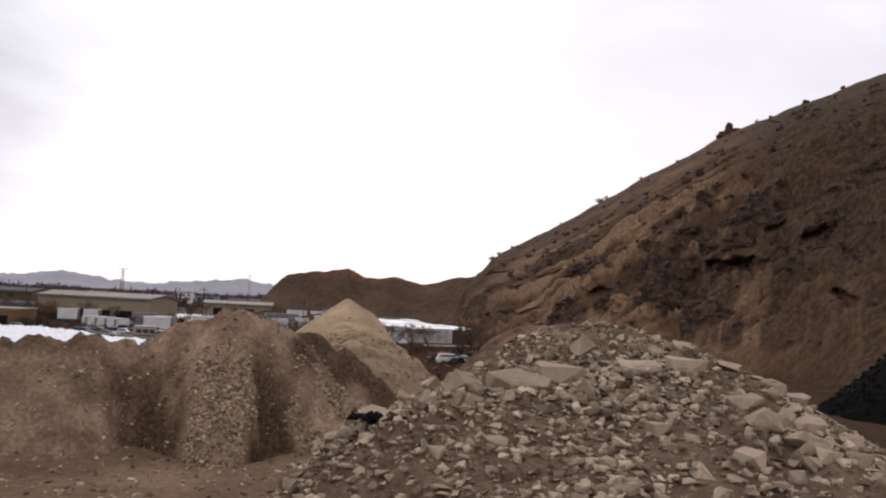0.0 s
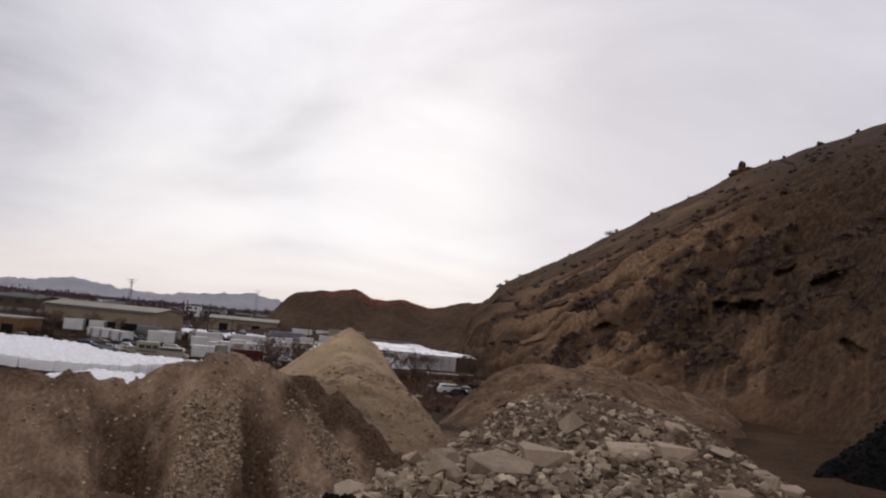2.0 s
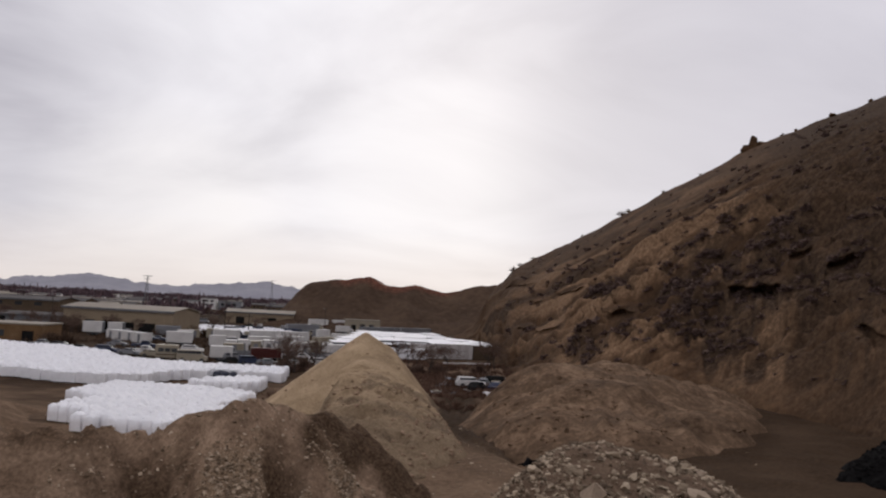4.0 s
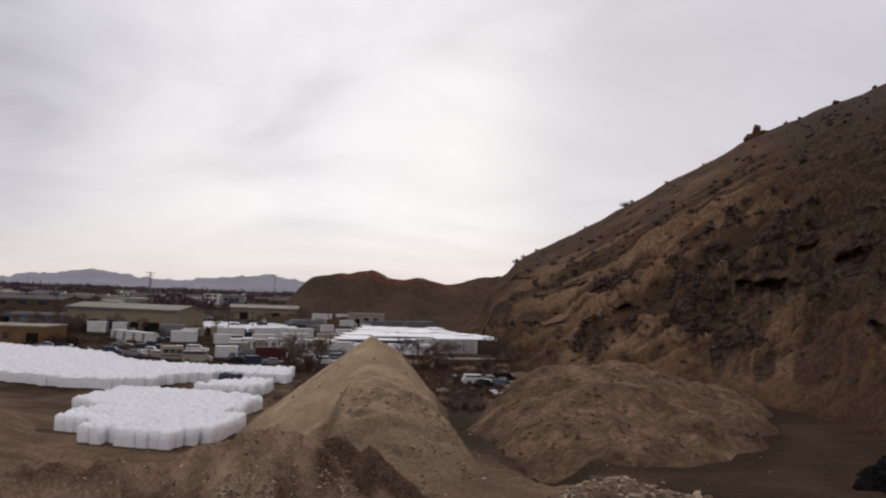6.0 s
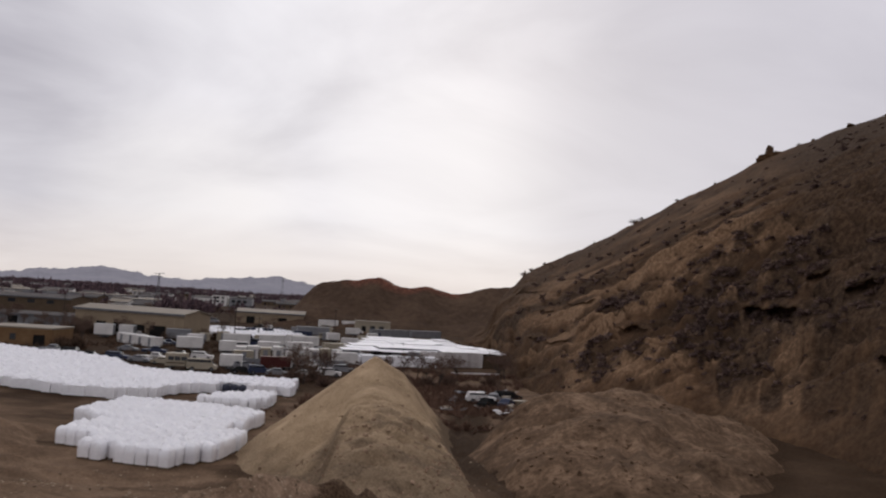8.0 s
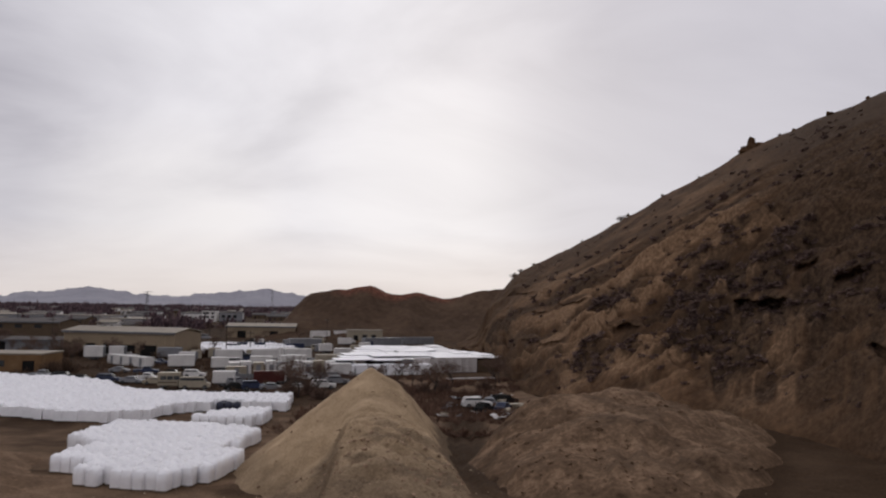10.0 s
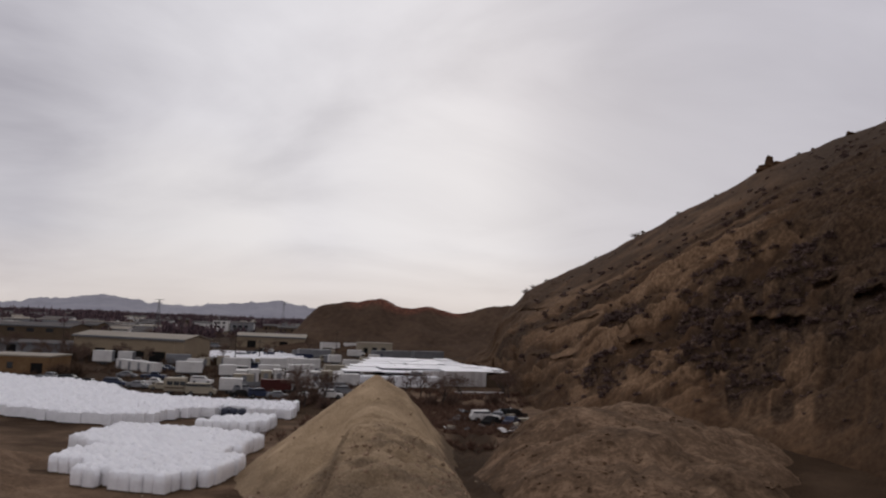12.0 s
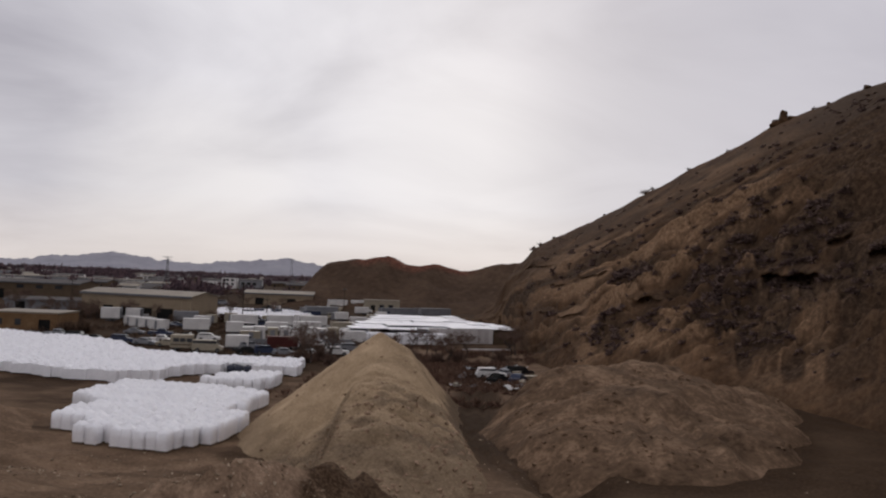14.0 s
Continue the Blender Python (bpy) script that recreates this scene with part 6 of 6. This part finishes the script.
tagged(scatter("hill_brush", DOMES, spots, HILLBRUSH), "dark leafless bushes scattered over the hillside", "brush")
# bushes that break the skyline
BUSHES = tuft_shapes(4, 90, 1.35, 0.035, 5)
for k, (a, s) in enumerate(((3.9, 2.4), (4.4, 1.8), (5.4, 1.2), (12.0, 2.2), (12.5, 1.4), (9.1, 1.0), (15.0, 1.1), (17.6, 0.9), (23.1, 1.0))):
    x, y, z = (float(c[0]) for c in hill_point(np.array([a]), np.array([0.995])))
    vs, fs = BUSHES[k % 4]
    o = new("bush", mesh_of("bush", (vs * s).tolist(), fs, BRUSH, soft=False))
    o.matrix_basis = pose(x, y, z - 0.15, 0, 0, 40 * k)
    tagged(o, "small dark leafless bush on the hill's brow", "bush")

# dense dark shrubs about the buildings
SHRUBS = tuft_shapes(3, 420, 1.45, 0.022, 7)
for k, (x, y, s) in enumerate(((-113.5, 217, 4.5), (-110, 214.5, 3.6), (-117, 215, 4.2), (-89, 160.5, 3.4), (-86.5, 163.5, 3.8), (-92, 168, 3.0), (-83.5, 206, 3.5), (-81.5, 210, 4.4), (-104, 178, 3.2), (-98, 183, 2.6), (-121, 205, 3.6), (-126, 214, 4.0),
                               (-96, 217, 2.4), (-101.5, 217.5, 2.6), (-78, 218, 4.2), (-75, 222, 3.6), (-128, 196, 3.4), (-30, 131, 3.2), (-27.5, 135, 3.0), (-24, 128, 2.4), (-7, 137, 2.8), (-3.5, 141, 3.0), (4.5, 146, 3.0), (-12, 141, 2.4))):
    vs, fs = SHRUBS[k % 3]
    o = new("shrub", mesh_of("shrub", (vs * s).tolist(), fs, BRUSH if x < -60 else TWIG, soft=False))
    o.matrix_basis = pose(x, y, float(ground_z(x, y)) - 0.1, 0, 0, 50 * k)
    tagged(o, "dense dark leafless shrub beside the yard" if x < -60 else "fine brown leafless shrub on the yard", "shrub")

# brush along the foot of the sand and round the lower yard
x, y, g = many(lambda x, y: smooth(0.05, 0.4, fbm(x * 0.09, y * 0.09, 3, 96) + 0.2) * (ground_z(x, y) < 3.5) * (1 - smooth(-20, -26, x) * smooth(125, 120, y)), 2600, -34, 12, 92, 168, 97)
size = 0.4 + 1.3 * g.random(len(x)) ** 2
tagged(scatter("yard_brush", TUFTS, list(zip(x.tolist(), y.tolist(), ground_z(x, y).tolist(), size.tolist(), g.uniform(0, 6.28, len(x)).tolist(), (x * 0).tolist())), REDBRUSH), "reddish-brown dry weeds and brush on the yard", "brush")


# hedges and weeds along the warehouse and the lower yard's edge
x, y, g = many(lambda x, y: 0.1 + smooth(0.0, 0.3, fbm(x * 0.06, y * 0.06, 3, 98)), 1400, -125, -30, 124, 215, 99)
size = 0.3 + 1.6 * g.random(len(x)) ** 3
tagged(scatter("dark_weeds", TUFTS, list(zip(x.tolist(), y.tolist(), ground_z(x, y).tolist(), size.tolist(), g.uniform(0, 6.28, len(x)).tolist(), (x * 0).tolist())), BRUSH), "dark dry weeds between the parked vehicles", "weeds")


def bare_tree(seed, h):
    """Trunk and limbs as tubes, the crown as many fine twigs."""
    r = random.Random(seed)
    tree = holder("bare_tree", (0, 0, 0))
    tagged(tree, "leafless tree with a fine grey-brown crown", "tree", "bare trees about the yard")
    trunk_v, trunk_f = tube([(0, 0, -0.2), (0.05 * h * r.uniform(-1, 1), 0, h * 0.2), (0.06 * h * r.uniform(-1, 1), 0.05 * h * r.uniform(-1, 1), h * 0.42)], [0.024 * h, 0.018 * h, 0.013 * h], 8)
    top = Vector(trunk_v[-1])
    o = new("trunk", mesh_of("trunk", trunk_v, trunk_f, BARK))
    o.parent = tree
    tv, tf = [], []

    def grow(p, d, l, rad, level):
        q = p + d * l
        mid = p + d * l * 0.5 + Vector((r.uniform(-1, 1), r.uniform(-1, 1), r.uniform(-0.3, 0.6))) * l * 0.09
        v, f = tube([p, mid, q], [rad, rad * 0.8, rad * 0.55], 5 if level < 2 else 3)
        if level == 0:
            limb = new("limb", mesh_of("limb", v, f, BARK))
            limb.parent = tree
        else:
            n = len(tv)
            tv.extend(v)
            tf.extend(tuple(i + n for i in face) for face in f)
        if level < 4:
            for _ in range(4 if level < 3 else 3):
                side = Vector((r.uniform(-1, 1), r.uniform(-1, 1), r.uniform(-0.25, 0.9))).normalized()
                grow(p + (q - p) * r.uniform(0.45, 1.0), (d * 0.55 + side * 0.75).normalized(), l * r.uniform(0.5, 0.75), max(rad * 0.5, 0.014), level + 1)

    for k in range(5):
        w = k * 1.26 + r.uniform(-0.4, 0.4)
        grow(Vector((top.x, top.y, h * r.uniform(0.22, 0.42))), Vector((math.cos(w) * 0.7, math.sin(w) * 0.7, r.uniform(0.6, 1.2))).normalized(), h * r.uniform(0.22, 0.32), 0.010 * h, 0)
    crown = new("crown", mesh_of("crown", tv, tf, TWIG, soft=False))
    crown.parent = tree
    tagged(crown, "fine bare twigs")
    return tree


TREES = [bare_tree(s, 7.0) for s in (1, 2, 3)]
rng = random.Random(61)
spots = [(-112, 208), (-108, 210), (-118, 207), (-98, 208.5), (-90, 206), (-122, 212), (-28, 129.5), (-31, 137), (-25.6, 134), (-29.5, 133.3), (-27, 140), (-12.8, 148), (-7.4, 140), (-4.7, 134), (-15, 145), (-10, 153), (-2, 148), (-81, 238), (-78, 233), (-113, 205), (-116, 200), (-84, 228), (-70, 255), (-17, 150), (6.5, 150), (8, 160), (-22, 143), (-33, 143)]
for k in range(44):
    spots.append((rng.uniform(-240, -60), rng.uniform(245, 420)))
for k in range(22):
    spots.append((rng.uniform(-150, -92), rng.uniform(172, 236)))
spots = [(x, y) for x, y in spots if not (-123 < x < -80 and 211 < y < 240) and not (-110 < x < -92 and 160 < y < 177) and not (-152 < x < -122 and 228 < y < 250)]
for k, (x, y) in enumerate(spots):
    s = rng.uniform(0.75, 1.15)
    m = pose(x, y, float(ground_z(x, y)), 0, 0, rng.uniform(0, 360)) @ Matrix.Diagonal((s, s, s * rng.uniform(0.9, 1.15), 1))
    if k < 3:
        TREES[k].matrix_basis = m
    else:
        copy_thing(TREES[k % 3], m)

# ------------------------------------------------------------------ the town beyond
hr = random.Random(83)
HOUSE_SPOTS = []
while len(HOUSE_SPOTS) < 110:
    rr, aa = 430 + 1500 * hr.random() ** 1.3, radians(hr.uniform(-37, -9))
    x, y = rr * math.sin(aa), rr * math.cos(aa)
    if not ((x > -150 and y < 520) or (-0.39 < x / y < -0.25 and y < 700) or (abs(x + 222) < 40 and abs(y - 655) < 40) or (-215 < x < -150 and y < 335)):
        HOUSE_SPOTS.append((x, y))
CROWNS = [(v * (0.62, 0.62, 1.15) + (0, 0, 0.12), f) for v, f in dome_shapes(8, 46, 0.085, 21)]
g = np.random.default_rng(55)
r = 270 + 2700 * g.random(20000) ** 1.35
a = np.radians(g.uniform(-42, -2, len(r)))
x, y = r * np.sin(a), r * np.cos(a)
keep = (fbm(x * 0.006, y * 0.006, 3, 56) > -0.2) & ~((x > -150) & (y < 440)) & ~((np.abs(x + 225) < 40) & (np.abs(y - 640) < 40)) & ~((x > -215) & (x < -150) & (y < 335))
for hx, hy in HOUSE_SPOTS:
    h_far, h_az = math.hypot(hx, hy), math.atan2(hx, hy)
    keep &= ~((np.abs(a - h_az) * h_far < 13) & (r < h_far + 8) & (r > h_far * 0.80 - 15))
x, y, r = x[keep], y[keep], r[keep]
size = (3.5 + 7.0 * g.random(len(x)) ** 1.5) * (1 + 0.6 * smooth(500, 1200, r)) * (0.8 + 0.5 * smooth(-0.2, 0.4, fbm(x * 0.012, y * 0.012, 3, 57)))
tagged(scatter("far_woods", CROWNS, list(zip(x.tolist(), y.tolist(), (x * 0 + 0.5).tolist(), size.tolist(), g.uniform(0, 6.28, len(x)).tolist(), (x * 0).tolist())), WOODS), "belt of leafless winter trees across the plain", "woods")
rng = random.Random(83)
HOUSES = []
for k, (w, d, h, rise, wall, roof, label) in enumerate(((14, 9, 4.0, 1.8, CREAM, GREYROOF, "cream house with a grey gabled roof"), (26, 14, 5.5, 1.2, WHITE, GREYROOF, "long white commercial building among trees"), (18, 11, 4.5, 1.6, BROWNWALL, GREYROOF, "brown gabled building among trees"),
                                                         (30, 16, 6.0, 0.6, GREYPAINT, TANROOF, "grey flat-roofed works among trees"), (12, 9, 4.0, 1.6, WHITE, TANROOF, "small white house among trees"))):
    HOUSES.append(building("far_house", (0, 0, -60), 0, w, d, h, rise, wall, roof, label, [(2, 4, 2.6)], flat=k == 3, windows=[(w * 0.35, 1.2, w * 0.35 + 1.8, 2.6), (w * 0.7, 1.2, w * 0.7 + 1.8, 2.6)]))
for x, y in HOUSE_SPOTS:
    copy_thing(HOUSES[rng.randrange(5)], pose(x, y, 0, 0, 0, rng.uniform(-15, 25)))
for hs in HOUSES:
    for o in (*hs.children_recursive, hs):
        bpy.data.objects.remove(o)
